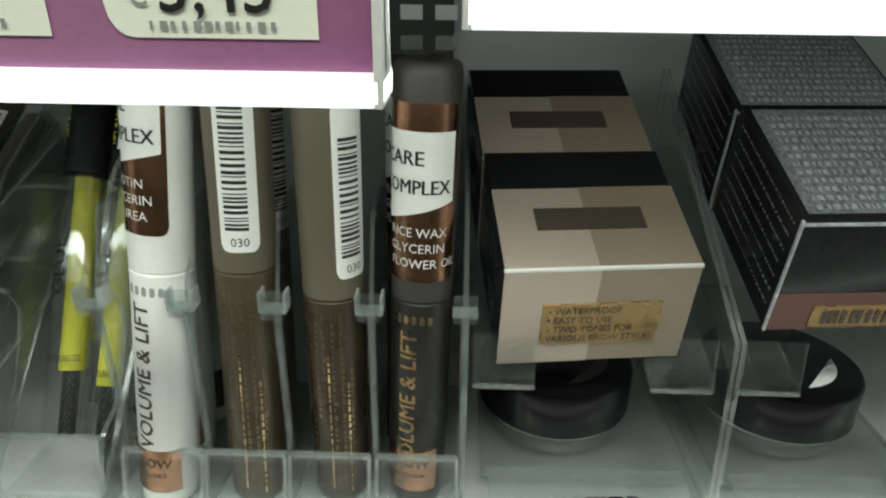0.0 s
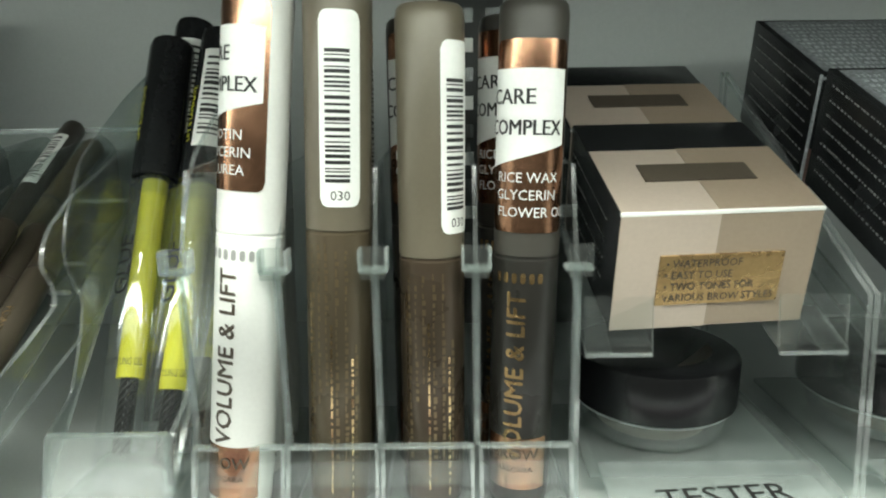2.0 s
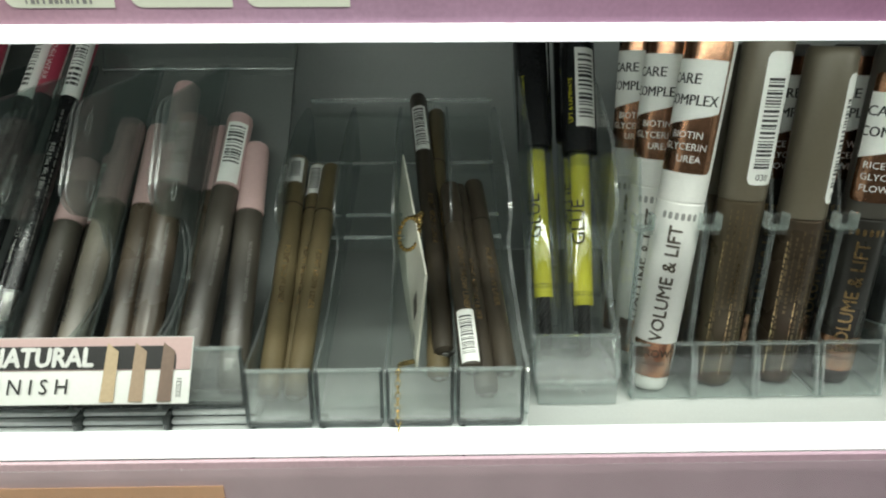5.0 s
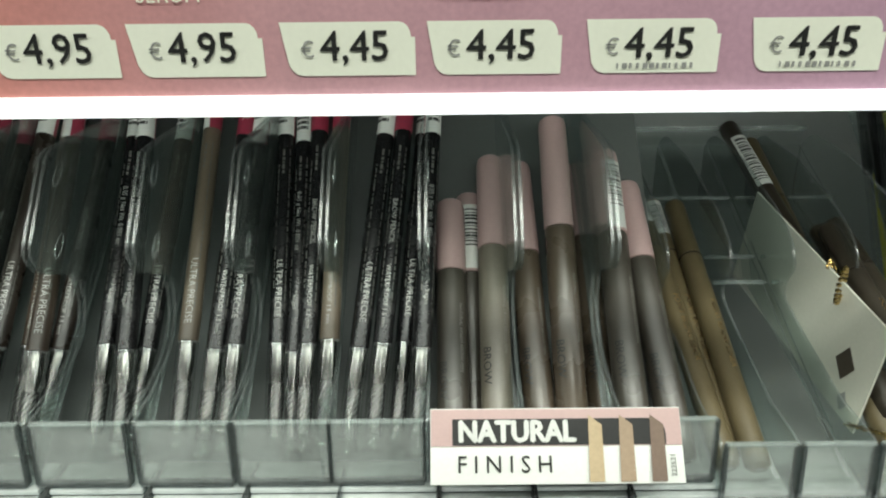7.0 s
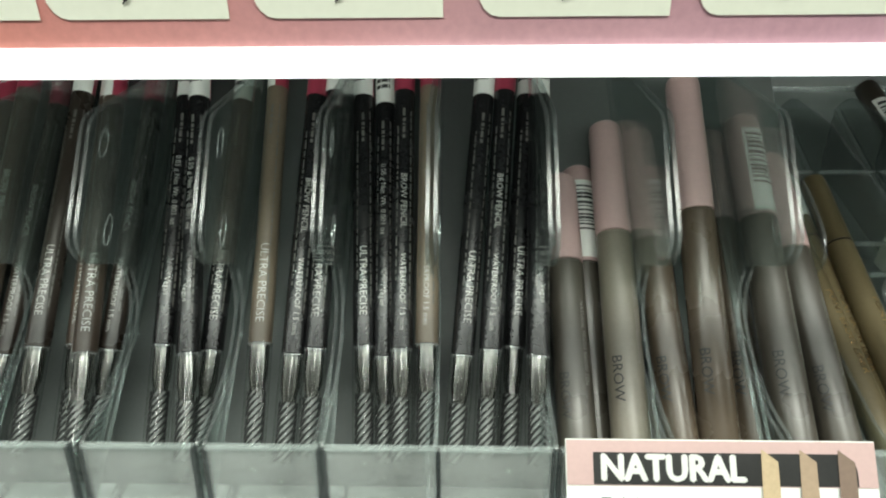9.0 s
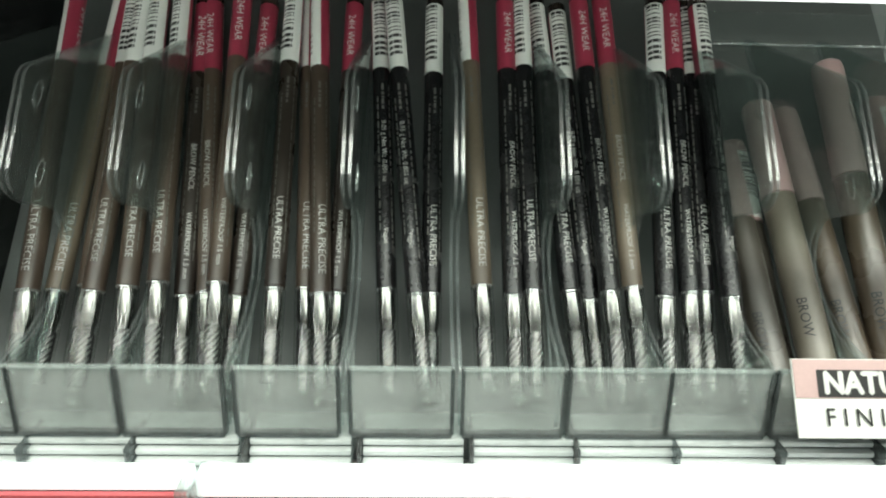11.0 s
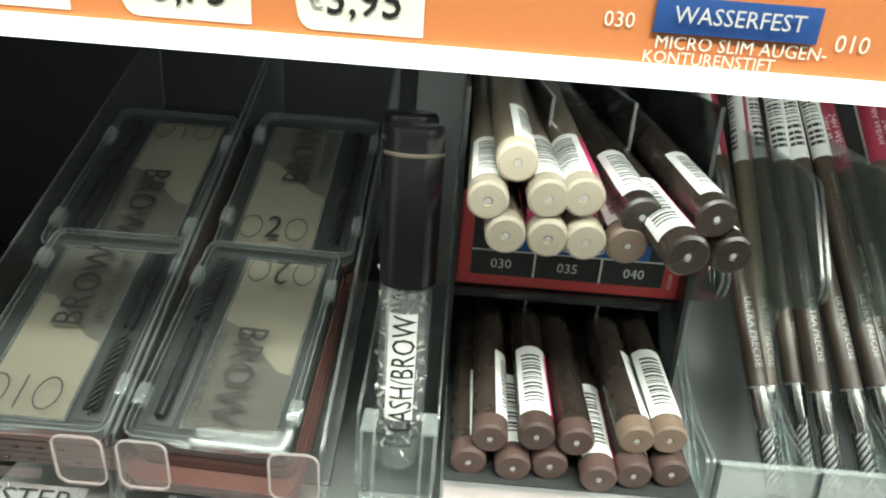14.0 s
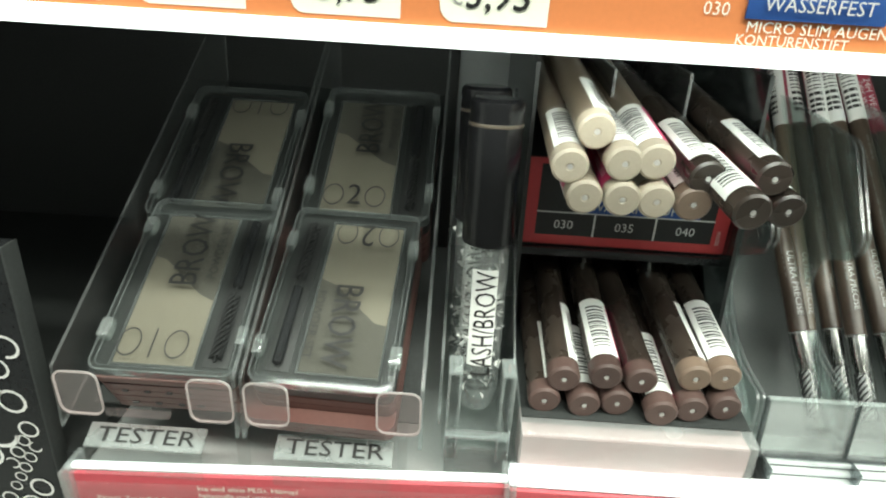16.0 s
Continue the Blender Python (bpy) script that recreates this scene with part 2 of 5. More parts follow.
def sheet(pts, x0, x1, bm=None, edge=1):
    """A plate of outline pts in (y, z), from x0 to x1; its narrow rim takes material slot edge."""
    own = bm if bm is not None else bmesh.new()
    a = [own.verts.new((x0, y, z)) for y, z in pts]
    b = [own.verts.new((x1, y, z)) for y, z in pts]
    own.faces.new(a[::-1])
    own.faces.new(b)
    for i in range(len(pts)):
        j = (i + 1) % len(pts)
        own.faces.new((a[i], a[j], b[j], b[i])).material_index = edge
    return own


def filleted(pts, r, n=4):
    """An outline with its corners rounded off."""
    out = []
    for i, c in enumerate(pts):
        c, p, q = Vector(c), Vector(pts[i - 1]), Vector(pts[(i + 1) % len(pts)])
        d = min(r, (p - c).length * 0.45, (q - c).length * 0.45)
        a, b = c + (p - c).normalized() * d, c + (q - c).normalized() * d
        for k in range(n + 1):
            t = k / n
            out.append(tuple(a * (1 - t) ** 2 + c * 2 * t * (1 - t) + b * t * t))
    return out


def lathe(prof, seg=20, bm=None, mi=0):
    """A turned body about z from rows (radius, height); ends of radius 0 close it."""
    own = bm if bm is not None else bmesh.new()
    rings = []
    for r, z in prof:
        if r < 1e-7:
            rings.append([own.verts.new((0, 0, z))])
        else:
            rings.append([own.verts.new((r * math.cos(2 * math.pi * k / seg), r * math.sin(2 * math.pi * k / seg), z)) for k in range(seg)])
    for p, q in zip(rings, rings[1:]):
        for k in range(seg):
            l = (k + 1) % seg
            if len(p) == 1 and len(q) == 1:
                continue
            if len(p) == 1:
                f = own.faces.new((p[0], q[l], q[k]))
            elif len(q) == 1:
                f = own.faces.new((p[k], p[l], q[0]))
            else:
                f = own.faces.new((p[k], p[l], q[l], q[k]))
            f.material_index = mi
    return own


def arc_patch(r, z0, z1, a0, a1, n=8, bm=None, mi=0):
    """A label on a round barrel, from angle a0 to a1 (degrees, -90 faces the front)."""
    own = bm if bm is not None else bmesh.new()
    rows = []
    for k in range(n + 1):
        a = radians(a0 + (a1 - a0) * k / n)
        rows.append([own.verts.new((r * math.cos(a), r * math.sin(a), z)) for z in (z0, z1)])
    for p, q in zip(rows, rows[1:]):
        own.faces.new((p[0], q[0], q[1], p[1])).material_index = mi
    return own


def frame_ring(outer, inner, z0, z1):
    bm = bmesh.new()
    rings = [[bm.verts.new((x, y, z)) for x, y in pts] for pts, z in ((outer, z0), (outer, z1), (inner, z1), (inner, z0))]
    n = len(outer)
    for p, q in zip(rings, rings[1:] + rings[:1]):
        for i in range(n):
            j = (i + 1) % n
            bm.faces.new((p[i], p[j], q[j], q[i]))
    return bm


def letters(text, size, material, depth=0.0, align="CENTER"):
    """Words as a mesh in the xy plane, about the origin."""
    cu = bpy.data.curves.new("words", "FONT")
    cu.body, cu.size, cu.align_x, cu.align_y = text, size, align, "CENTER"
    cu.resolution_u = 2
    ob = bpy.data.objects.new("words", cu)
    scene.collection.objects.link(ob)
    dg = bpy.context.evaluated_depsgraph_get()
    me = bpy.data.meshes.new_from_object(ob.evaluated_get(dg))
    bpy.data.objects.remove(ob)
    me.materials.clear()
    me.materials.append(material)
    return me


def wrapped(text, size, material, r, zc, a, along=1, stretch=1.0):
    """Words laid on a round barrel of radius r: up its axis (1), down it (-1), or round it (0)."""
    me = letters(text, size, material)
    bm = bmesh.new()
    bm.from_mesh(me)
    bmesh.ops.triangulate(bm, faces=bm.faces[:])
    if size > 0.0024:
        bmesh.ops.subdivide_edges(bm, edges=bm.edges[:], cuts=1 if size < 0.004 else 2, use_grid_fill=True)
    bm.to_mesh(me)
    bm.free()
    for v in me.vertices:
        x, y = v.co.x * stretch, v.co.y
        if along:
            s, h = -y * along, x * along
        else:
            s, h = x, y
        t = radians(a) + s / r
        v.co = (r * math.cos(t), r * math.sin(t), zc + h)
    return me


def stand(p, q, spin=0.0):
    """The pose that takes the z axis from p towards q, keeping the front of a barrel to the front."""
    p, q = Vector(p), Vector(q)
    z = (q - p).normalized()
    y = (Vector((0, 1, 0)) - z * z.y)
    if y.length < 0.3:
        y = Vector((0, 0, -1)) - z * -z.z
    y.normalize()
    x = y.cross(z)
    m = Matrix((x, y, z)).transposed().to_4x4()
    return Matrix.Translation(p) @ m @ Matrix.Rotation(radians(spin), 4, "Z")


def plane_pose(o, right, up):
    """A pose whose x runs along right and whose y runs along up."""
    x = Vector(right).normalized()
    y = (Vector(up) - x * x.dot(Vector(up))).normalized()
    m = Matrix((x, y, x.cross(y))).transposed().to_4x4()
    return Matrix.Translation(o) @ m


def spread(me, sx):
    """Words drawn wider."""
    for v in me.vertices:
        v.co.x *= sx
    return me


def to_width(me, w):
    """Words drawn to a given width."""
    xs = [v.co.x for v in me.vertices]
    return spread(me, w / (max(xs) - min(xs)))


def round_patch(r, z0, z1, a0, a1, rc=0.0022, n=16):
    """A label with rounded corners on a round barrel."""
    bm = bmesh.new()
    rows = []
    arc = radians(a1 - a0) * r
    cuts = sorted({rc * k / 4 for k in range(5)} | {arc - rc * k / 4 for k in range(5)} | {rc + (arc - 2 * rc) * k / n for k in range(n + 1)})
    for s in cuts:
        d = min(s, arc - s)
        inset = rc - math.sqrt(max(0.0, rc * rc - (rc - d) ** 2)) if d < rc else 0.0
        a = radians(a0) + s / r
        rows.append([bm.verts.new((r * math.cos(a), r * math.sin(a), z)) for z in (z0 + inset, z1 - inset)])
    for p, q in zip(rows, rows[1:]):
        bm.faces.new((p[0], q[0], q[1], p[1]))
    return bm


def fine_print(r, lines, seed):
    """Rows of unreadably small print running along a barrel: (angle, from, to, height in degrees)."""
    bm = bmesh.new()
    rnd = random.Random(seed)
    for a, z, z1, h in lines:
        while z < z1:
            e = z + rnd.uniform(0.0006, 0.0030)
            arc_patch(r, z, e, a, a + h * rnd.uniform(0.75, 1.0), 1, bm)
            z = e + rnd.uniform(0.0004, 0.0011)
    return bm


def bars(w, h, n, seed, bm=None, mi=0):
    """Upright bars of a printed code, in the xy plane about the origin."""
    own = bm if bm is not None else bmesh.new()
    rnd = random.Random(seed)
    x = -w / 2
    while x < w / 2:
        b = rnd.choice((0.4, 0.6, 1.0)) * w / n
        vs = [own.verts.new(c) for c in ((x, -h / 2, 0), (x + b, -h / 2, 0), (x + b, h / 2, 0), (x, h / 2, 0))]
        own.faces.new(vs).material_index = mi
        x += b + rnd.choice((0.4, 0.7, 0.9)) * w / n
    return own


def code_on_barrel(r, z0, z1, a0, a1, n, seed):
    """A bar code on a barrel, its bars running round it."""
    own = bmesh.new()
    rnd = random.Random(seed)
    z = z0
    while z < z1:
        b = rnd.choice((0.35, 0.6, 0.9)) * (z1 - z0) / n
        arc_patch(r, z, z + b, a0, a1, 4, own)
        z += b + rnd.choice((0.4, 0.6, 0.9)) * (z1 - z0) / n
    return own


def ramp_mat(name, stops, x0, x1, rough=0.45):
    """A printed strip whose ink runs from colour to colour along x."""
    m = mat(name, (0.5, 0.5, 0.5), rough)
    nt = m.node_tree
    tc, sx, mr, cr = (nt.nodes.new("ShaderNode" + k) for k in ("TexCoord", "SeparateXYZ", "MapRange", "ValToRGB"))
    nt.links.new(tc.outputs["Object"], sx.inputs[0])
    mr.inputs["From Min"].default_value, mr.inputs["From Max"].default_value = x0, x1
    nt.links.new(sx.outputs["X"], mr.inputs["Value"])
    nt.links.new(mr.outputs[0], cr.inputs[0])
    el = cr.color_ramp.elements
    while len(el) < len(stops):
        el.new(0.5)
    for e, (p, c) in zip(el, stops):
        e.position, e.color = p, (*c, 1)
    for n in nt.nodes:
        if n.bl_idname == "ShaderNodeHueSaturation":
            nt.links.new(cr.outputs[0], n.inputs["Color"])
    return m


# ---- the shelf ----
solid("shelf", box(-0.80, 0.60, -0.052, 0.170, -0.020, 0.0), SHELF, "pale shelf board under the clear trays", "shelf", kind="structure")
solid("wall_back", box(-0.418, 0.60, 0.145, 0.170, 0.0, 0.40), WALLGREY, "matt grey back panel of the display", "wall", kind="structure")
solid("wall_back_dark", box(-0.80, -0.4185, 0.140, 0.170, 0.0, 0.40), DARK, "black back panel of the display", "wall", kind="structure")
# black sheet added to darken the pale shelf at this end
solid("floor_mat", box(-0.80, -0.531, -0.051, 0.139, 0.0005, 0.006), DARK, "black sheet added over the shelf beside the palettes", "mat", kind="structure")
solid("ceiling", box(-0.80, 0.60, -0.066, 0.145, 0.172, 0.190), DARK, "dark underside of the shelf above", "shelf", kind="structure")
solid("wall_left", box(-0.83, -0.80, -0.10, 0.17, -0.04, 0.40), DARK, "dark side panel of the display", "wall", kind="structure")
solid("wall_right", box(0.60, 0.63, -0.10, 0.17, -0.04, 0.40), DARK, "dark side panel of the display", "wall", kind="structure")
solid("wall_slope", sheet([(-0.034, 0.0005), (0.096, 0.1450), (0.099, 0.1430), (-0.031, 0.0005)], -0.3206, -0.0035, edge=0), BACK, "grey sloping board behind the pencil trays", "board", kind="structure")
solid("wall_front_low", box(-0.80, 0.60, -0.0500, -0.0400, -0.5000, -0.0210), SHELF, "pale front of the unit below the shelf", "panel", kind="structure")


# unseen shell added round the display: floor, opposite wall and ceiling for reflections and bounce
AISLE = mat("unseen_floor_grey", (0.40, 0.41, 0.395), 0.35, 0, 0.08, 6)
OPPOSITE = mat("unseen_dark_wall", (0.13, 0.13, 0.125), 0.5, 0, 0.6, 9)
PLASTER = mat("unseen_white_shell", (0.80, 0.81, 0.79), 0.7, 0, 0.04, 5)
solid("floor", box(-3.2, 3.2, -1.90, 0.20, -1.27, -1.22), AISLE, "unseen pale grey floor closing the aisle", "floor", kind="structure")
solid("wall_aisle", box(-3.2, 3.2, -1.95, -1.90, -1.22, 1.75), OPPOSITE, "unseen dark wall closing the aisle opposite", "wall", kind="structure")
solid("ceiling_shop", box(-3.2, 3.2, -1.90, 0.20, 1.75, 1.80), PLASTER, "unseen white ceiling closing the aisle", "ceiling", kind="structure")
solid("wall_display", box(-3.2, 3.2, 0.20, 0.25, -1.22, 1.75), OPPOSITE, "unseen dark wall closing the room behind the display", "wall", kind="structure")
solid("wall_end_left", box(-3.25, -3.2, -1.90, 0.20, -1.22, 1.75), PLASTER, "unseen pale wall closing the end of the aisle", "wall", kind="structure")
solid("wall_end_right", box(3.2, 3.25, -1.90, 0.20, -1.22, 1.75), PLASTER, "unseen pale wall closing the end of the aisle", "wall", kind="structure")


# ---- price rails ----
STRIP = ramp_mat("printed_strip", [(0.0, (0.72, 0.25, 0.10)), (0.14, (0.62, 0.22, 0.17)), (0.30, (0.56, 0.31, 0.35)), (0.6, (0.50, 0.31, 0.45)), (1.0, (0.30, 0.11, 0.24))], -0.245, 0.217)
STRIPLOW = ramp_mat("lower_printed_strip", [(0.0, (0.48, 0.07, 0.09)), (0.42, (0.55, 0.11, 0.12)), (0.47, (0.62, 0.27, 0.24)), (0.60, (0.66, 0.47, 0.52)), (1.0, (0.50, 0.33, 0.42))], -0.55, 0.217)


def tag_shape(w, h):
    """A printed price field: one slanted and two rounded corners."""
    bm = bmesh.new()
    pts = [(0, h)]
    for k in range(5):
        a = math.pi + k * math.pi / 8
        pts.append((0.0035 + 0.0025 * math.cos(a), 0.0030 + 0.0030 * math.sin(a)))
    pts += [(w, 0), (w, h * 0.72)]
    for k in range(5):
        a = k * math.pi / 8
        pts.append((w - 0.0027 + 0.0020 * math.cos(a), h - 0.0025 + 0.0025 * math.sin(a)))
    bm.faces.new([bm.verts.new((x, y, 0)) for x, y in pts])
    return bm


FRONT = lambda x, y, z: plane_pose((x, y, z), (1, 0, 0), (0, 0, 1))


def price_rail(x0, x1, zb, face, labels, tags, caption, low=0.0068):
    th = thing("price_rail", caption, "price rail", kind="")
    yf = -0.0846
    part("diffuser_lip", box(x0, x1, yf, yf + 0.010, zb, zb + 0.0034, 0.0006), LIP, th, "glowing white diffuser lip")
    part("printed_strip", box(x0 + 0.0012, x1 - 0.0012, yf + 0.0012, yf + 0.0024, zb + 0.0036, zb + 0.040), face, th, "printed colour strip")
    part("end_cap", box(x0, x0 + 0.001, yf, yf + 0.008, zb, zb + 0.040, 0.0002), WHITE, th)
    part("end_cap", box(x1 - 0.001, x1, yf, yf + 0.008, zb, zb + 0.040, 0.0002), WHITE, th)
    part("channel", box(x0, x1, yf + 0.0026, yf + 0.0040, zb + 0.0036, zb + 0.040), WHITE, th)
    for x, w, text, sub in labels:
        f = part("price_label", tag_shape(w, 0.0088), CREAM, th, "cream price field", FRONT(x, yf + 0.0010, zb + low))
        part("price", letters(text, 0.0070, INK), INK, f, m=pose(w * 0.55, 0.0046, 0.0002))
        part("price", letters(text, 0.0070, INK), INK, f, m=pose(w * 0.557, 0.0047, 0.0003))
        part("euro_sign", letters("\u20ac", 0.0038, GREYINK), GREYINK, f, m=pose(w * 0.20, 0.0042, 0.0002))
        if sub:
            part("small_print", bars(w * 0.56, 0.0009, 16, 3), GREYINK, f, m=pose(w * 0.52, 0.0012, 0.0002))
    for x, z, text, size, material in tags:
        part("lettering", letters(text, size, material), material, th, m=FRONT(x, yf + 0.0009, zb + z))
    return th


price_rail(-0.2455, 0.2175, 0.1335, STRIP,
           [(-0.235, 0.0235, "3,95", False), (-0.208, 0.0235, "3,95", False), (-0.182, 0.0225, "4,95", False), (-0.1595, 0.0225, "4,95", False), (-0.135, 0.023, "4,95", False), (-0.109, 0.023, "4,45", False),
            (-0.084, 0.023, "4,45", False), (-0.057, 0.023, "4,45", True), (-0.0290, 0.023, "4,45", True), (-0.0040, 0.0215, "4,45", False),
            (0.0190, 0.022, "4,45", False), (0.160, 0.0235, "5,45", True), (0.1885, 0.0225, "5,45", True)],
           [(-0.127, 0.0200, "SERUM", 0.0036, CREAM), (-0.074, 0.0200, "MASCARA", 0.0034, CREAM), (0.030, 0.0200, "MASCARA", 0.0034, CREAM)],
           "purple to orange price rail with glowing white lip")
rail_left = price_rail(-0.80, -0.2485, 0.1410, ORANGE,
                       [(-0.505, 0.021, "3,95", False), (-0.4785, 0.021, "3,95", False), (-0.4505, 0.021, "3,75", False), (-0.4235, 0.0205, "3,95", False)],
                       [(-0.3735, 0.0095, "030", 0.0032, CREAM), (-0.3545, 0.0068, "MICRO SLIM AUGEN-", 0.0028, CREAM), (-0.3590, 0.0046, "KONTURENSTIFT", 0.0026, CREAM),
                        (-0.338, 0.0085, "010", 0.0036, CREAM)],
                       "orange price rail with glowing white lip", 0.0046)
part("blue_field", box(-0.0124, 0.0124, -0.0026, 0.0026, 0, 0.0003, 0.0001), BLUE, rail_left, "blue printed field", FRONT(-0.3560, -0.0838, 0.1518))
part("lettering", letters("WASSERFEST", 0.0034, LETTER), LETTER, rail_left, m=FRONT(-0.3560, -0.0848, 0.1518))
price_rail(0.2255, 0.60, 0.1415, MAUVE, [(0.245, 0.0225, "5,45", True), (0.275, 0.0225, "5,45", True)], [], "purple price rail with glowing white lip")


def lower_rail(x0, x1, caption, words, m=None, zt=0.0163, zl=0.0095):
    th = thing("lower_price_rail", caption, "price rail", m)
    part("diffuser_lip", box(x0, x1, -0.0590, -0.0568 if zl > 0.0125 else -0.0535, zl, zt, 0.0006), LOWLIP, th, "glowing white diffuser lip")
    part("printed_strip", sheet([(-0.0605, zl - 0.0003), (-0.0630, -0.0420), (-0.0615, -0.0420), (-0.0590, zl - 0.0003)], x0, x1, edge=0), STRIPLOW, th, "printed colour strip")
    part("clear_cover", box(x0, x1, -0.0650, -0.0642, -0.042, zl + 0.0005, 0.0002), CLEAR, th, "clear plastic cover")
    part("end_cap", box(x0, x0 + 0.0016, -0.0650, -0.0535, -0.030, 0.0168, 0.0004), EDGE, th)
    part("end_cap", box(x1 - 0.0016, x1, -0.0650, -0.0535, -0.030, 0.0168, 0.0004), EDGE, th)
    for x, z, text in words:
        part("lettering", letters(text, 0.0027, CREAM, align="LEFT"), CREAM, th, m=plane_pose((x, -0.0612, z), (1, 0, -0.008), (0.12, -0.05, 1)))
    return th


lower_rail(-0.3950, -0.2420, "red lower price rail under a clear cover", (), zl=0.0118)
lower_rail(-0.530, -0.3955, "red lower price rail with white small print under a clear cover",
           ((-0.4905, 0.0088, "kte sind ohne PEGs, Mikropl"), (-0.4905, 0.0060, "haltsstoffe und unterst\u00fctzen"), (-0.5225, 0.0040, "Palm\u00f6l, Zus\u00e4tzlich f\u00fcr Nagellack: Styrolpolymere, Epoxidharze, Melamin, Polyamide"),
            (-0.5225, 0.0012, "mid, Kampfer, Triphenylphosphat.")),
           Matrix.Translation((-0.3955, 0, 0.0163)) @ pose(0, 0, 0, 0, -2.6, 0) @ Matrix.Translation((0.3955, 0, -0.0163)), 0.0148, 0.0130)
low = lower_rail(-0.2405, 0.60, "pink and lilac lower price rail under a clear cover", ())
part("peach_label", box(-0.089, -0.009, -0.0616, -0.0612, -0.029, 0.001, 0.0001), mat("peach_print", (0.75, 0.40, 0.24), 0.45), low, "peach printed field")


# ---- clear trays ----
PENCIL_SIDE = filleted([(-0.0470, 0.0215), (-0.0450, 0.0405), (-0.0300, 0.0420), (-0.0105, 0.0490), (-0.0050, 0.0610), (-0.0058, 0.0690), (-0.0085, 0.0714), (-0.0235, 0.0783), (-0.0266, 0.0855),
                        (-0.0072, 0.1115), (0.0380, 0.1150), (0.0640, 0.1175), (0.0640, 0.1150)], 0.0035)
FLAT_SIDE = [(-0.0500, 0.0160), (-0.0490, 0.0340), (-0.0300, 0.0360), (-0.0020, 0.0460), (0.0120, 0.0520), (0.0120, 0.0580), (0.0080, 0.0640), (0.0120, 0.0720), (0.0250, 0.0800),
             (0.0600, 0.0920), (0.0900, 0.0960), (0.0980, 0.0900), (0.0980, 0.0640)]
FLAT_SIDE = filleted(FLAT_SIDE, 0.004)
GEL_SIDE = [(-0.0180, 0.0085), (-0.0120, 0.0255), (0.0000, 0.0300), (0.0080, 0.0440), (0.0120, 0.0540), (0.0080, 0.0600), (0.0060, 0.0680), (0.0100, 0.0780), (0.0200, 0.0920), (0.0495, 0.1085),
            (0.0750, 0.1200), (0.0840, 0.1100)]
GEL_SIDE = filleted(GEL_SIDE, 0.004)


LOBE = acrylic("scuffed_side_acrylic", (0.84, 0.88, 0.87), 0.10, 0.024)
STEPCLEAR = acrylic("bright_step_acrylic", (0.80, 0.85, 0.84), 0.08, 0.62)


def tray_lane(w, side, yb, zb, yt, zt, caption, group, step=True):
    """One lane of a clear plastic display tray: side plate, low front box and sloping floor; its left edge is at x = 0."""
    th = thing("display_tray", caption, "display tray", group=group)
    sp = part("side_plate", sheet(side, -0.0005, 0.0005), [LOBE, SIDERIM], th)
    if side is PENCIL_SIDE:
        part("side_plate", sheet(side, -0.0024, -0.0014), [LOBE, SIDERIM], th)
        for oy, oz in ((-0.0050, 0.1040), (-0.0125, 0.0830)):
            oval = lambda k: [(k * (0.0022 * math.cos(a * 0.393) + 0.6 * 0.0042 * math.sin(a * 0.393)), k * 0.8 * 0.0042 * math.sin(a * 0.393)) for a in range(16)]
            part("embossed_oval", frame_ring(oval(1.0), oval(0.86), -0.0001, 0.0001), EDGE, sp, "", Matrix.Translation((0.0006, oy, oz)) @ pose(0, 0, 0, 90, 0, 90))
    g = 0.0008
    corner = DARKLINE if step else EDGE
    bm = bmesh.new()
    ly, lz = yt - yb, zt - zb
    sheet([(yb - 0.0008, zb), (yt - 0.0008, zt), (yt + 0.0006, zt), (yb + 0.0006, zb)], g, w - g, bm)
    part("front_wall", bm, [EDGE, FRONTCLEAR], th)
    part("front_rim", box(g, w - g, yt - 0.0012, yt + 0.0008, zt - 0.0004, zt + 0.0004, 0.0002), EDGE, th)
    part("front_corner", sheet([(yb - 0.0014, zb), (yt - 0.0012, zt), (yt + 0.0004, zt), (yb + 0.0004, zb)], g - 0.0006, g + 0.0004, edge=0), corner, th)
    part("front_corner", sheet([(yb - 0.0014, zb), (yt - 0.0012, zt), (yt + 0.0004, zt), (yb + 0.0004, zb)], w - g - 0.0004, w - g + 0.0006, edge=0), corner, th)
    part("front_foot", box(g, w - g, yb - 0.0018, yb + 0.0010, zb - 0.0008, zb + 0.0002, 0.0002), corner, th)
    part("floor_plate", box(g, w - g, yb + 0.0008, yb + 0.014, zb - 0.0006, zb + 0.0004, 0.0002), CLEAR, th)
    if step:
        for k in range(4):
            zs, ys = zb - 0.0014 - 0.0025 * k, yb - 0.0022 - 0.0013 * k
            part("step", box(w * 0.14, w * 1.14 - 0.0014, ys, yb + 0.010, zs - 0.0016, zs, 0.0004), STEPCLEAR, th, "milky clear step")
            # dark strip stands for the shaded gap under each step
            part("step_edge", box(w * 0.14, w * 1.14 - 0.0014, ys + 0.0006, ys + 0.0016, zs - 0.0024, zs - 0.0017, 0.0001), DARKLINE, th)
        part("step_rib", box(w * 0.14 - 0.0013, w * 0.14 - 0.0003, yb - 0.0066, yb + 0.006, zb - 0.0110, zb - 0.0012, 0.0001), DARKLINE, th)
        part("foot", box(w * 0.35, w * 0.65, yb + 0.004, yb + 0.010, 0.0, zb - 0.0101), CLEAR, th)
    return th


PX = [-0.3187, -0.2913, -0.2631, -0.2326, -0.2020, -0.1718, -0.1431, -0.1158]
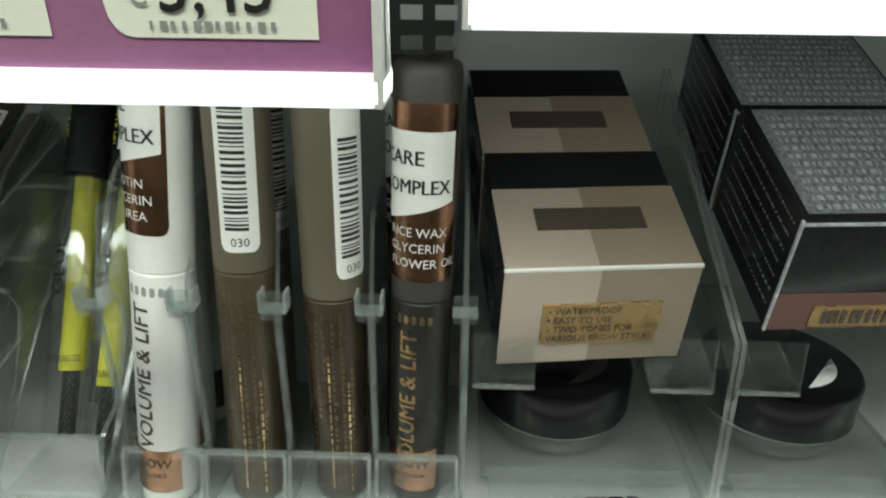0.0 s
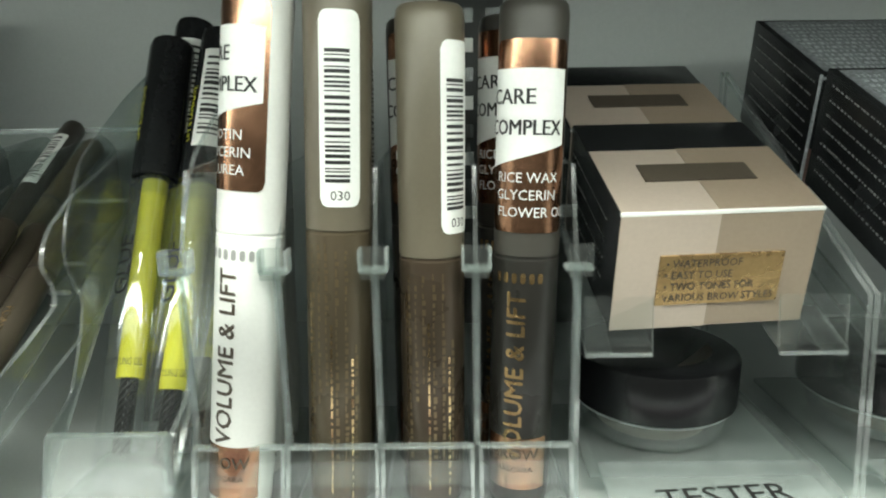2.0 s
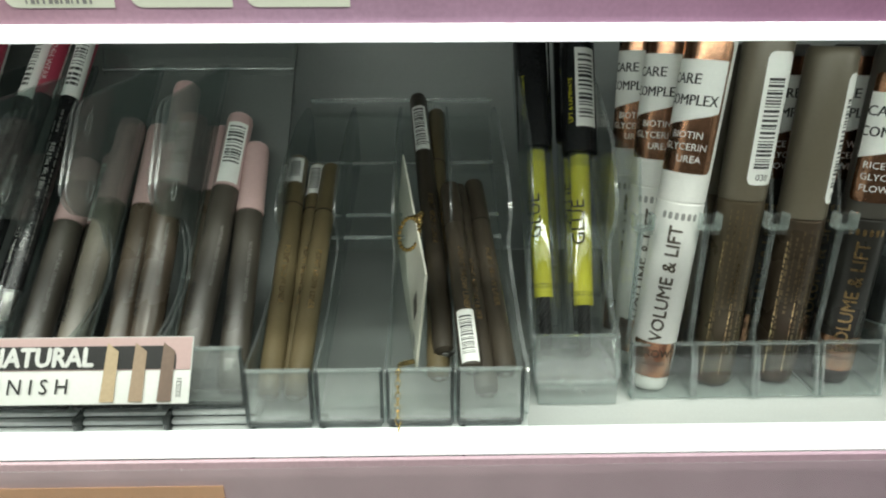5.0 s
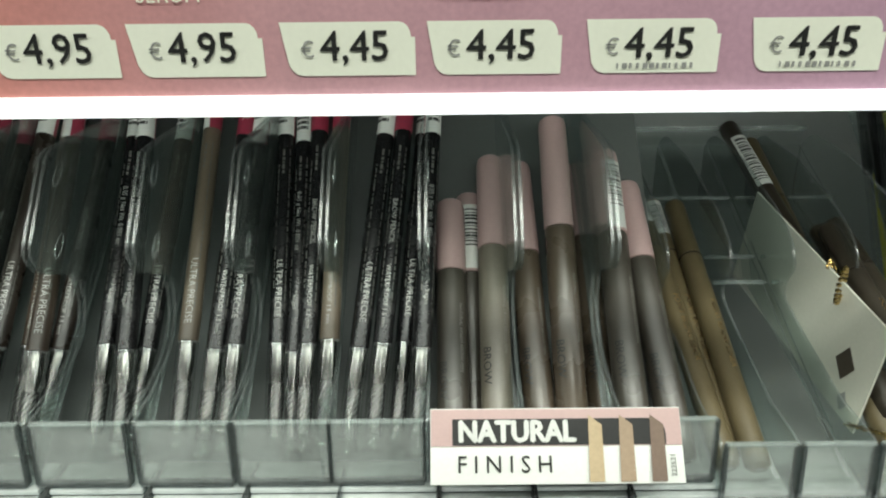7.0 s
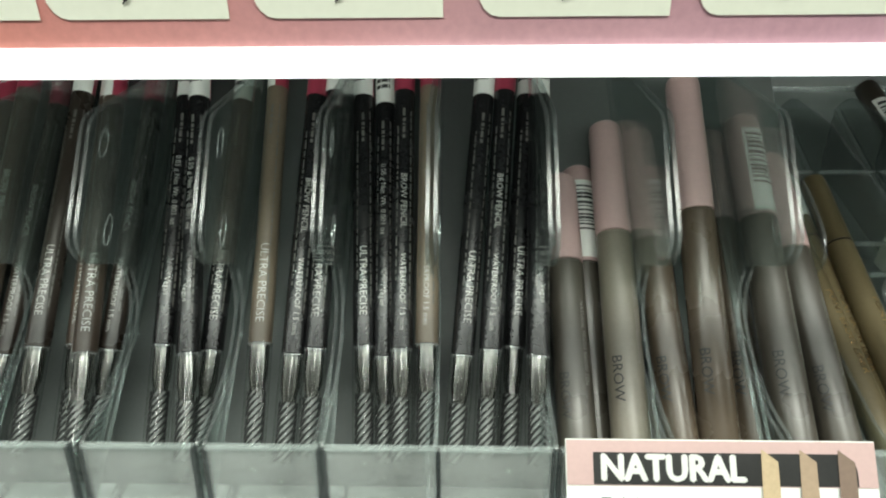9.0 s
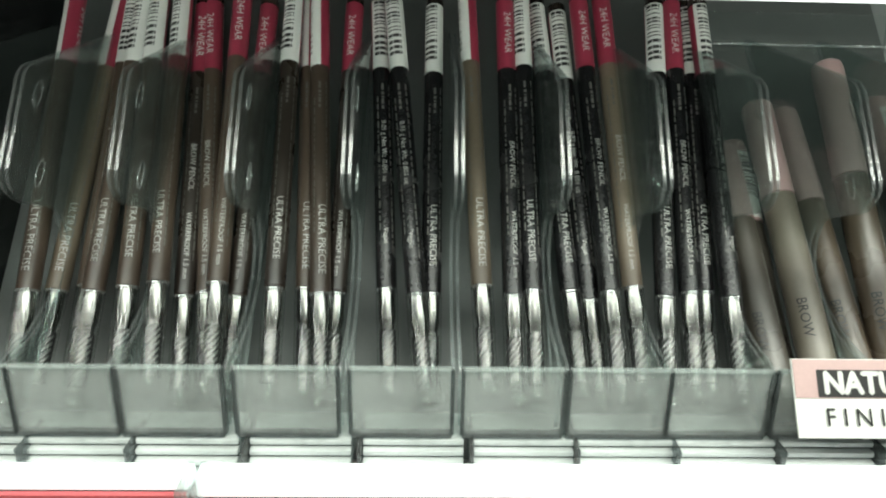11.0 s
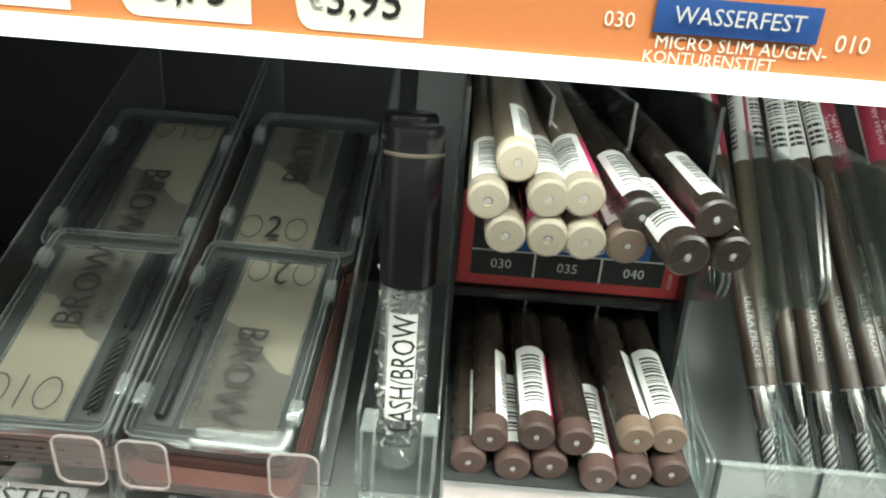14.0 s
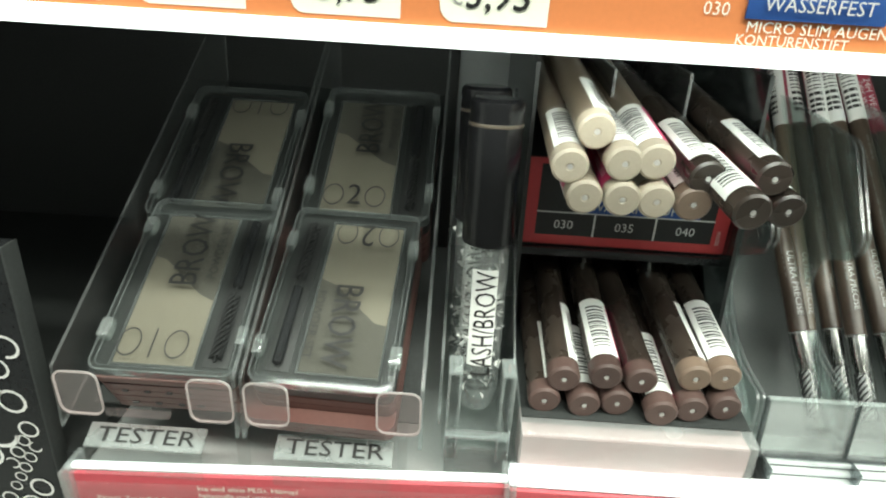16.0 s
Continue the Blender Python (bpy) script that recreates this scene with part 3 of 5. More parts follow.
lane = tray_lane(0.0288, PENCIL_SIDE, -0.0470, 0.0215, -0.0450, 0.0405, "clear acrylic tray lane holding slim brow pencils", "pencil tray lanes")
lane.matrix_basis = pose(PX[0], 0, 0)
for x in PX[1:]:
    copy_thing(lane, pose(x, 0, 0))
mlane = tray_lane(0.0277, PENCIL_SIDE, -0.0470, 0.0215, -0.0450, 0.0405, "clear acrylic tray lane holding pink-capped brow markers", "marker tray lanes")
mlane.matrix_basis = pose(-0.0868, 0, 0)
for k in (1, 2):
    copy_thing(mlane, pose(-0.0868 + 0.0281 * k, 0, 0))
back = thing("tray_back", "clear acrylic back panel of the marker tray", "tray panel")
part("panel", sheet([(0.0640, 0.1000), (0.0700, 0.1270), (0.0712, 0.1268), (0.0652, 0.0998)], -0.0860, -0.0035), [EDGE, CLEAR], back)
part("rib", box(-0.0860, -0.0035, 0.0625, 0.0640, 0.1060, 0.1074, 0.0003), EDGE, back)
part("rib", box(-0.0860, -0.0035, 0.0655, 0.0670, 0.1150, 0.1160, 0.0003), EDGE, back)
DX = [-0.0026, 0.0196, 0.0418, 0.0640]
DFLOOR = [(-0.0490, 0.0162), (-0.0440, 0.0150), (0.0960, 0.0900), (0.0966, 0.0890), (-0.0438, 0.0138), (-0.0492, 0.0150)]
dlane = tray_lane(0.0216, FLAT_SIDE, -0.0510, 0.0170, -0.0490, 0.0345, "clear acrylic tray lane for thick brow pencils", "thick pencil tray lanes")
part("slope_plate", sheet(DFLOOR, 0.0009, 0.0207), [EDGE, CLEAR], dlane)
for y, z in ((0.0620, 0.0735), (0.0330, 0.0580), (0.0220, 0.0520)):
    part("rib", box(0.0009, 0.0207, y, y + 0.0012, z, z + 0.0014, 0.0002), EDGE, dlane)
dlane.matrix_basis = pose(DX[0], 0, 0)
for x in DX[1:]:
    copy_thing(dlane, pose(x, 0, 0))
part("side_plate", sheet(FLAT_SIDE, 0.0860, 0.0874), [CLEAR, EDGE], dlane, m=pose(-DX[0], 0, 0))
part("back_wall", box(-0.0026, 0.0864, 0.0985, 0.0997, 0.060, 0.0985, 0.0003), [CLEAR], dlane, m=pose(-DX[0], 0, 0))
part("rib", box(-0.0026, 0.0864, 0.0960, 0.0984, 0.0965, 0.0985, 0.0004), EDGE, dlane, m=pose(-DX[0], 0, 0))

# ---- slim brow pencils ----
PR, PLEN, SEAM, LABEL = 0.0032, 0.1460, 0.0330, 0.1128


def brush(r, z0, z1, turns, starts=7, n=14):
    """A twisted brush: ridges of bristle wound steeply round a wire."""
    bm = bmesh.new()
    for b in range(starts):
        rows = []
        for k in range(n + 1):
            a = 2 * math.pi * (b / starts + turns * k / n)
            z = z0 + (z1 - z0) * k / n
            wd = math.pi / starts
            rows.append([bm.verts.new((f * r * math.cos(a + o), f * r * math.sin(a + o), z)) for f, o in ((0.62, 0), (1.0, wd * 0.20), (1.0, wd * 0.95), (0.62, wd * 1.2))])
        for p, q in zip(rows, rows[1:]):
            for c in range(3):
                bm.faces.new((p[c], p[c + 1], q[c + 1], q[c]))
    lathe([(0, z0 - 0.001), (0.0004, z0 - 0.001), (0.0004, z1 + 0.004), (0, z1 + 0.004)], 6, bm)
    return bm


def slim_pencil(material, facing, words, caption):
    """A slim automatic brow pencil with a clear cap over its brush; facing: the angle of its white code label."""
    th = thing("brow_pencil", caption, "brow pencil", group="slim brow pencils")
    b = part("barrel", lathe([(0, SEAM - 0.002), (PR * 0.8, SEAM - 0.002), (PR * 0.82, SEAM), (PR, SEAM + 0.0004), (PR, PLEN - 0.0008), (PR * 0.8, PLEN), (0, PLEN)], 20), material, th)
    part("end_plug", lathe([(PR + 0.00003, PLEN - 0.0035), (PR + 0.00003, PLEN - 0.0008), (PR * 0.8, PLEN + 0.00005), (0, PLEN + 0.00005)], 16), COCOA, b)
    c = part("clear_cap", lathe([(0, 0.0012), (PR * 0.75, 0.0010), (PR * 1.02, 0), (PR * 1.10, 0.0003), (PR * 1.00, 0.0035), (PR * 1.04, SEAM), (PR * 0.96, SEAM)], 20), PENCAP, th, "clear plastic cap")
    part("cap_ring", lathe([(PR * 1.03, SEAM - 0.0005), (PR * 1.06, SEAM - 0.0004), (PR * 1.06, SEAM + 0.0001), (PR * 1.01, SEAM + 0.0003)], 16), EDGE, c)
    br = part("brush", brush(PR * 0.80, 0.0055, SEAM - 0.0125, 1.1), BRISTLEDARK, th, "dark twisted brush")
    # pale grey core paints the cap's highlights that show between the bristles
    part("brush_core", lathe([(0, 0.0052), (PR * 0.60, 0.0056), (PR * 0.60, SEAM - 0.0125), (0, SEAM - 0.0122)], 12), BRUSHGLINT, br, "pale core painted as cap highlights between bristles")
    part("neck", lathe([(0, SEAM - 0.0128), (PR * 0.58, SEAM - 0.0128), (PR * 0.66, SEAM - 0.0105), (PR * 0.80, SEAM - 0.0085), (PR * 0.82, SEAM - 0.0003)], 18), STEEL, th, "polished neck under the cap")
    lab = part("code_label", arc_patch(PR + 0.00006, LABEL, PLEN - 0.0040, facing - 95, facing + 70, 12), PAPER, th, "white label with printed code")
    part("bar_code", code_on_barrel(PR + 0.00010, LABEL + 0.0050, PLEN - 0.0060, facing - 72, facing + 12, 15, 5), INK, lab)
    red = part("red_wrap", arc_patch(PR + 0.00006, LABEL, PLEN - 0.0040, facing + 70, facing + 265, 14), RED, th, "red printed wrap")
    part("lettering", wrapped("24H WEAR", 0.0036, LETTER, PR + 0.00010, (LABEL + PLEN) / 2 - 0.002, facing + 165, -1), LETTER, red)
    for text, size, zc, a in words:
        part("lettering", wrapped(text, size, PALELETTER, PR + 0.00008, zc, a, -1), PALELETTER, b)
    part("maker_mark", fine_print(PR + 0.00008, [(-94, 0.0960, 0.1065, 16)], 3), FAINT, b)
    part("small_print", fine_print(PR + 0.00008, [(-122, 0.052, 0.100, 8), (-50, 0.044, 0.104, 8)], int(facing) + 200), FAINT, b)
    return th


WA = [("ULTRA PRECISE", 0.0030, 0.0520, -88)]
WB = [("BROW PENCIL", 0.0026, 0.0760, -84), ("WATERPROOF 1.5 mm", 0.0022, 0.0490, -84)]
WC = [("0.05 g Net Wt. 0.001 oz", 0.0023, 0.0800, -86), ("Vegan", 0.0022, 0.0500, -86)]
WD = [("ULTRA PRECISE", 0.0033, 0.0500, -76)]
KINDS = {}
for key, m, name in (("b", BROWN, "brown"), ("c", COCOA, "dark brown"), ("t", TAUPE, "taupe"), ("k", BLACKBAR, "black")):
    for face, ang, wd in (("w", -90, WA), ("r", 105, WB), ("m", -60, WC), ("s", -150, WD)):
        KINDS[key + face] = (m, ang, wd, name, "white code label" if face in "wm" else "red wrap")
SLIM = [(-0.2984, -0.3041, 0, "bs"), (-0.2931, -0.2925, 1, "ts"), (-0.2838, -0.2868, 1, "bm"), (-0.2794, -0.2811, 0, "bw"), (-0.2696, -0.2750, 0, "bw"), (-0.2608, -0.2667, 0, "bw"),
        (-0.2545, -0.2608, 1, "cr"), (-0.2479, -0.2566, 1, "br"), (-0.2434, -0.2467, 0, "br"), (-0.2386, -0.2393, 1, "cr"), (-0.2264, -0.2288, 0, "cw"), (-0.2180, -0.2230, 1, "bs"),
        (-0.2128, -0.2186, 0, "bs"), (-0.2087, -0.2087, 1, "cr"), (-0.1933, -0.1979, 1, "km"), (-0.1841, -0.1918, 0, "km"), (-0.1798, -0.1796, 1, "kw"), (-0.1645, -0.1671, 0, "ts"),
        (-0.1553, -0.1546, 0, "kr"), (-0.1492, -0.1488, 0, "kw"), (-0.1366, -0.1408, 1, "kw"), (-0.1308, -0.1337, 1, "km"), (-0.1258, -0.1273, 0, "kr"), (-0.1189, -0.1193, 0, "tr"),
        (-0.1092, -0.1026, 0, "kw"), (-0.1018, -0.0961, 0, "kr"), (-0.0951, -0.0888, 1, "kw"), (-0.0890, -0.0856, 0, "km")]
made = {}
for i, (xs, xl, layer, key) in enumerate(SLIM):
    off = Vector((0, 0.0038, -0.0034)) * layer
    p, q = Vector((xs, -0.0188, 0.0486)) + off, Vector((xl, 0.0378, 0.1090)) + off
    d = (q - p).normalized()
    spin = ((i * 37) % 25) - 12
    at = stand(p - d * (SEAM - 0.0015 * ((i * 7) % 3)), q, spin)
    if key not in made:
        m, ang, wd, name, what = KINDS[key]
        made[key] = slim_pencil(m, ang, wd, f"slim {name} brow pencil, clear cap, {what} showing")
        made[key].matrix_basis = at
    else:
        copy_thing(made[key], at)


# ---- brow markers with pink caps, and their sign ----
def marker(body_mat, length, seam, r, coded, caption):
    th = thing("brow_marker", caption, "brow pen", group="brow markers")
    b = part("barrel", lathe([(0, 0), (r * 0.75, 0), (r * 0.95, 0.002), (r, 0.006), (r, seam - 0.0006), (r * 0.93, seam - 0.0003), (r * 0.93, seam + 0.001)], 24), body_mat, th)
    c = part("cap", lathe([(r * 0.9, seam), (r * 1.02, seam + 0.0003), (r * 1.0, length - 0.003), (r * 0.92, length - 0.0008), (r * 0.75, length), (0, length)], 24), ROSE, th, "dusty pink cap")
    part("lettering", wrapped("BROW", r * 0.8, INK, r + 0.0002, seam * 0.40, -128, -1), INK, b)
    part("gloss_line", wrapped("NATURAL FINISH BROW PEN", 0.0018, DIMLETTER, r + 0.0001, seam * 0.62, -55, -1), DIMLETTER, b)
    if coded:
        lab = part("code_label", arc_patch(r * 1.02 + 0.0001, seam + 0.001, length - 0.006, -120, -30, 8), PAPER, th, "white label with printed code")
        part("bar_code", code_on_barrel(r * 1.02 + 0.00015, seam + 0.010, length - 0.007, -110, -42, 16, 9), INK, lab)
    part("shade_sticker", arc_patch(r + 0.0001, 0.006, 0.010, -105, -75, 4), DIMLETTER, b)
    return th


MARKERS = [((-0.0791, -0.0370, 0.0270), (-0.0793, 0.0083, 0.0616), (-0.0792, 0.0275, 0.0834), MARKDARK, False), ((-0.0654, -0.0360, 0.0285), (-0.0645, 0.0140, 0.0681), (-0.0640, 0.0395, 0.0968), MARKTAUPE, False),
           ((-0.0515, -0.0320, 0.0270), (-0.0531, 0.0155, 0.0655), (-0.0536, 0.0408, 0.0941), MARKBROWN, False), ((-0.0418, -0.0340, 0.0270), (-0.0412, 0.0130, 0.0777), (-0.0408, 0.0420, 0.1110), MARKBROWN, False),
           ((-0.0240, -0.0380, 0.0290), (-0.0208, 0.0171, 0.0716), (-0.0208, 0.0408, 0.0984), MARKDARK, True), ((-0.0105, -0.0350, 0.0270), (-0.0123, 0.0110, 0.0655), (-0.0136, 0.0335, 0.0880), MARKDARK, False),
           ((-0.0300, -0.0290, 0.0220), (-0.0290, 0.0240, 0.0690), (-0.0294, 0.0450, 0.0925), MARKBROWN, False), ((-0.0722, -0.0290, 0.0215), (-0.0722, 0.0150, 0.0580), (-0.0720, 0.0370, 0.0830), MARKDARK, True)]
for p, s, q, m, coded in MARKERS:
    p, s, q = Vector(p), Vector(s), Vector(q)
    d = (q - p).normalized()
    p = p - d * 0.008
    mk = marker(m, (q - p).length, (s - p).length, 0.0051, coded, {MARKDARK: "dark brown", MARKTAUPE: "taupe", MARKBROWN: "brown"}[m] + " brow marker with dusty pink cap" + (" and code label" if coded else ""))
    mk.matrix_basis = stand(p, q)

sign = thing("shelf_sign", "pink and white shelf sign about natural finish brow pens", "sign", plane_pose((-0.0511, -0.0536, 0.0382), (1, 0, 0), (0, 0.0115, 0.0160)))
W, H = 0.0694, 0.0200
part("card", box(-W / 2, W / 2, -H / 2, H / 2, -0.0006, 0, 0.0001), PAPER, sign)
part("pink_field", box(-W / 2 + 0.0002, W / 2 - 0.0002, 0, H / 2 - 0.0002, 0.0001, 0.0003), ROSE, sign, "pink printed field")
bm = bmesh.new()
pts = [(-W / 2 + 0.0061, 0.0002), (W / 2 - 0.0045, 0.0002)]
for k in range(7):
    a = k * math.pi / 12
    pts.append((W / 2 - 0.0085 + 0.0040 * math.cos(a), H / 2 - 0.0068 + 0.0040 * math.sin(a)))
pts.append((-W / 2 + 0.0061, H / 2 - 0.0028))
bm.faces.new([bm.verts.new((x, y, 0.0004)) for x, y in pts])
part("black_field", bm, INK, sign, "black printed field")
for dx, dy in ((0, 0), (0.00035, 0.0), (-0.00035, 0.0), (0, 0.0003), (0, -0.0003)):
    part("lettering", to_width(letters("NATURAL", 0.0080, LETTER), 0.0318), LETTER, sign, m=pose(-0.0109 + dx, 0.0036 + dy, 0.0005 + dx * 0.1 + dy * 0.2))
part("lettering", to_width(letters("F I N I S H", 0.0064, INK), 0.0255), INK, sign, m=pose(-0.0143, -0.0050, 0.0005))
for k, m in enumerate((mat("swatch_sand", (0.50, 0.38, 0.24), 0.6), mat("swatch_taupe", (0.36, 0.26, 0.18), 0.6), mat("swatch_brown", (0.19, 0.13, 0.10), 0.6))):
    bm = bmesh.new()
    x = 0.0085 + 0.0085 * k
    bm.faces.new([bm.verts.new(c) for c in ((x, -H / 2 + 0.0006, 0.0006), (x + 0.0042, -H / 2 + 0.0006, 0.0006), (x + 0.0042, 0.0055, 0.0006), (x + 0.0006, 0.0082, 0.0006))])
    part("colour_swatch", bm, m, sign, "painted colour swatch")
part("code", letters("222521", 0.0020, INK), INK, sign, m=pose(W / 2 - 0.003, -0.0052, 0.0005, 0, 0, 90))


# ---- thick brow pencils in the flat lanes ----
def thick_pencil(p, q, r, material, label_at, caption):
    p, q = Vector(p), Vector(q)
    n = (q - p).length
    th = thing("thick_brow_pencil", caption, "brow pencil", stand(p, q), "thick brow pencils")
    b = part("barrel", lathe([(0, 0), (r * 0.6, 0), (r * 0.95, 0.0012), (r, 0.004), (r, n - 0.002), (r * 0.9, n - 0.0004), (0, n)], 20), material, th)
    part("tip_plug", lathe([(0, -0.0003), (r * 0.3, -0.0003), (r * 0.3, 0.0001)], 10), GREYINK, b)
    part("seam_ring", lathe([(r, n * 0.74), (r + 0.0002, n * 0.74 + 0.0002), (r + 0.0002, n * 0.74 + 0.0006), (r, n * 0.74 + 0.0008)], 20), COCOA, b)
    part("lettering", wrapped("POINT BROW LINER", 0.0030, GOLD, r + 0.0001, n * 0.42, -75, -1), GOLD, b)
    if label_at:
        z0, z1 = label_at
        lab = part("code_label", arc_patch(r + 0.0001, z0, z1, -140, -40, 10), PAPER, th, "white label with printed code")
        part("bar_code", code_on_barrel(r + 0.00016, z0 + 0.003, z1 - 0.003, -125, -60, 18, 4), INK, lab)
    return th


T1, T2 = "olive brown thick brow pencil in a clear lane", "dark brown thick brow pencil with white code label"
thick_pencil((0.0028, -0.0440, 0.0215), (-0.0020, 0.0573, 0.0770), 0.0040, OLIVE, (0.098, 0.113), "olive brown thick brow pencil with white code label")
thick_pencil((0.0118, -0.0445, 0.0215), (0.0128, 0.0522, 0.0745), 0.0040, OLIVE, None, T1)
thick_pencil((0.0072, -0.0370, 0.0200), (0.0058, 0.0590, 0.0730), 0.0038, OLIVE, (0.090, 0.108), "olive brown thick brow pencil with white code label")
thick_pencil((0.0610, -0.0300, 0.0285), (0.0500, 0.0966, 0.0985), 0.0041, DOLIVE, (0.103, 0.134), T2)
thick_pencil((0.0585, -0.0340, 0.0215), (0.0590, 0.0926, 0.0915), 0.0041, OLIVE, None, T1)
thick_pencil((0.0745, -0.0440, 0.0215), (0.0672, 0.0400, 0.0680), 0.0042, DOLIVE, None, "dark brown thick brow pencil lying in a clear lane")
thick_pencil((0.0812, -0.0380, 0.0255), (0.0745, 0.0440, 0.0690), 0.0041, DOLIVE, None, "dark brown thick brow pencil lying in a clear lane")
thick_pencil((0.0695, -0.0420, 0.0290), (0.0640, 0.0300, 0.0720), 0.0038, DOLIVE, (0.002, 0.022), T2)

# ---- jewellery card left in a lane ----
F, Bt, T = Vector((0.0548, -0.0270, 0.0570)), Vector((0.0508, -0.0265, 0.0205)), Vector((0.0445, 0.0480, 0.0810))
L = T + Bt - F
card = thing("jewellery_card", "ivory jewellery card with a brass chain, leaning in a lane", "jewellery card")
ux, uy = (T - F), (Bt - F)
nrm = ux.cross(uy).normalized() * 0.0004
bm = bmesh.new()
a = [bm.verts.new(v + nrm) for v in (F, T, L, Bt)]
b = [bm.verts.new(v - nrm) for v in (F, T, L, Bt)]
bm.faces.new(a)
bm.faces.new(b[::-1])
for i in range(4):
    j = (i + 1) % 4
    bm.faces.new((a[j], a[i], b[i], b[j]))
part("card", bm, CARD, card)
bm = bmesh.new()
c = F + ux * 0.15 + uy * 0.56
for s in (1, -1):
    vs = [bm.verts.new(c + ux * i * 0.055 + uy * j * 0.16 + nrm * 1.6 * s) for i, j in ((-1, -0.2), (-0.1, 1), (1, 0.2), (0.1, -1))]
    bm.faces.new(vs)
part("hang_hole", bm, CHOCO, card, "dark diamond shaped hole")
bm = bmesh.new()
c = F + ux * 0.10 + uy * 0.86
for s in (1, -1):
    bm.faces.new([bm.verts.new(c + ux * i * 0.03 + uy * j * 0.10 + nrm * 1.6 * s) for i, j in ((-1, 0), (0, 1), (1, 0), (0, -1))])
part("printed_mark", bm, GREYINK, card)
part("lettering", letters("accessories", 0.0052, GREYINK), GREYINK, card, m=plane_pose(F + ux * 0.30 + uy * 0.45 + Vector((0.0009, 0, 0)), -uy, -ux))


def chain(points, r, link):
    """A chain of small rings along a line of points."""
    bm = bmesh.new()
    n = 0
    for p, q in zip(points, points[1:]):
        p, q = Vector(p), Vector(q)
        d = q - p
        k = max(1, int(d.length / link))
        for i in range(k):
            c = p + d * (i + 0.5) / k
            m = stand(c, c + d, 90 * (n % 2)) @ pose(0, 0, 0, 90, 0, 0)
            rows = []
            for u in range(8):
                a = 2 * math.pi * u / 8
                ring = []
                for w in range(4):
                    e = 2 * math.pi * w / 4
                    rr = link * 0.62 + r * math.cos(e)
                    ring.append(bm.verts.new(m @ Vector((rr * 0.7 * math.cos(a), rr * math.sin(a), r * math.sin(e)))))
                rows.append(ring)
            for u in range(8):
                for w in range(4):
                    bm.faces.new((rows[u][w], rows[(u + 1) % 8][w], rows[(u + 1) % 8][(w + 1) % 4], rows[u][(w + 1) % 4]))
            n += 1
    return bm


side = Vector((1, 0, 0)) * 0.0014
for k in range(4):
    o = side * (1 + 0.35 * k)
    part("chain", chain([F + ux * 0.40 - uy * 0.01 - side, F + ux * (0.39 + 0.02 * k) - uy * 0.01 + o, F + ux * (0.41 + 0.035 * k) + uy * 0.35 + o, F + ux * (0.40 + 0.04 * k) + uy * 0.65 + o, F + ux * 0.36 + uy * 0.98 + o], 0.00028, 0.0019), BRASS, card, "brass chain")
part("chain_end", chain([Bt + ux * 0.05, (0.0460, -0.0470, 0.0350), (0.0460, -0.0525, 0.0350), (0.0455, -0.0535, 0.0200), (0.0460, -0.0560, 0.0160), (0.0445, -0.0595, 0.0150)], 0.00025, 0.0020), BRASS, card, "hanging chain end")
bm = bmesh.new()
bmesh.ops.create_icosphere(bm, subdivisions=1, radius=0.0009)
bead = mesh_of(bm, "bead", BRASS)
for k in range(20):
    a = 2 * math.pi * k / 20
    part("bead", bead, BRASS, card, m=Matrix.Translation(F + ux * 0.26 + Vector((-0.0035 + 0.0035 * math.cos(a), 0.0040 * math.cos(a), 0.0015 + 0.0060 * math.sin(a)))))

# ---- gel tubes ----
glane = tray_lane(0.0316, GEL_SIDE, -0.0165, 0.0085, -0.0120, 0.0255, "clear acrylic tray lane holding brow gel tubes", "gel tray lanes", False)
glane.matrix_basis = pose(0.0948, 0, 0)
part("side_plate", sheet(GEL_SIDE, 0.0309, 0.0323), [CLEAR, EDGE], glane)
part("base_block", box(0.001, 0.0306, -0.0200, 0.010, 0.0005, 0.0075, 0.0006), FROST, glane)


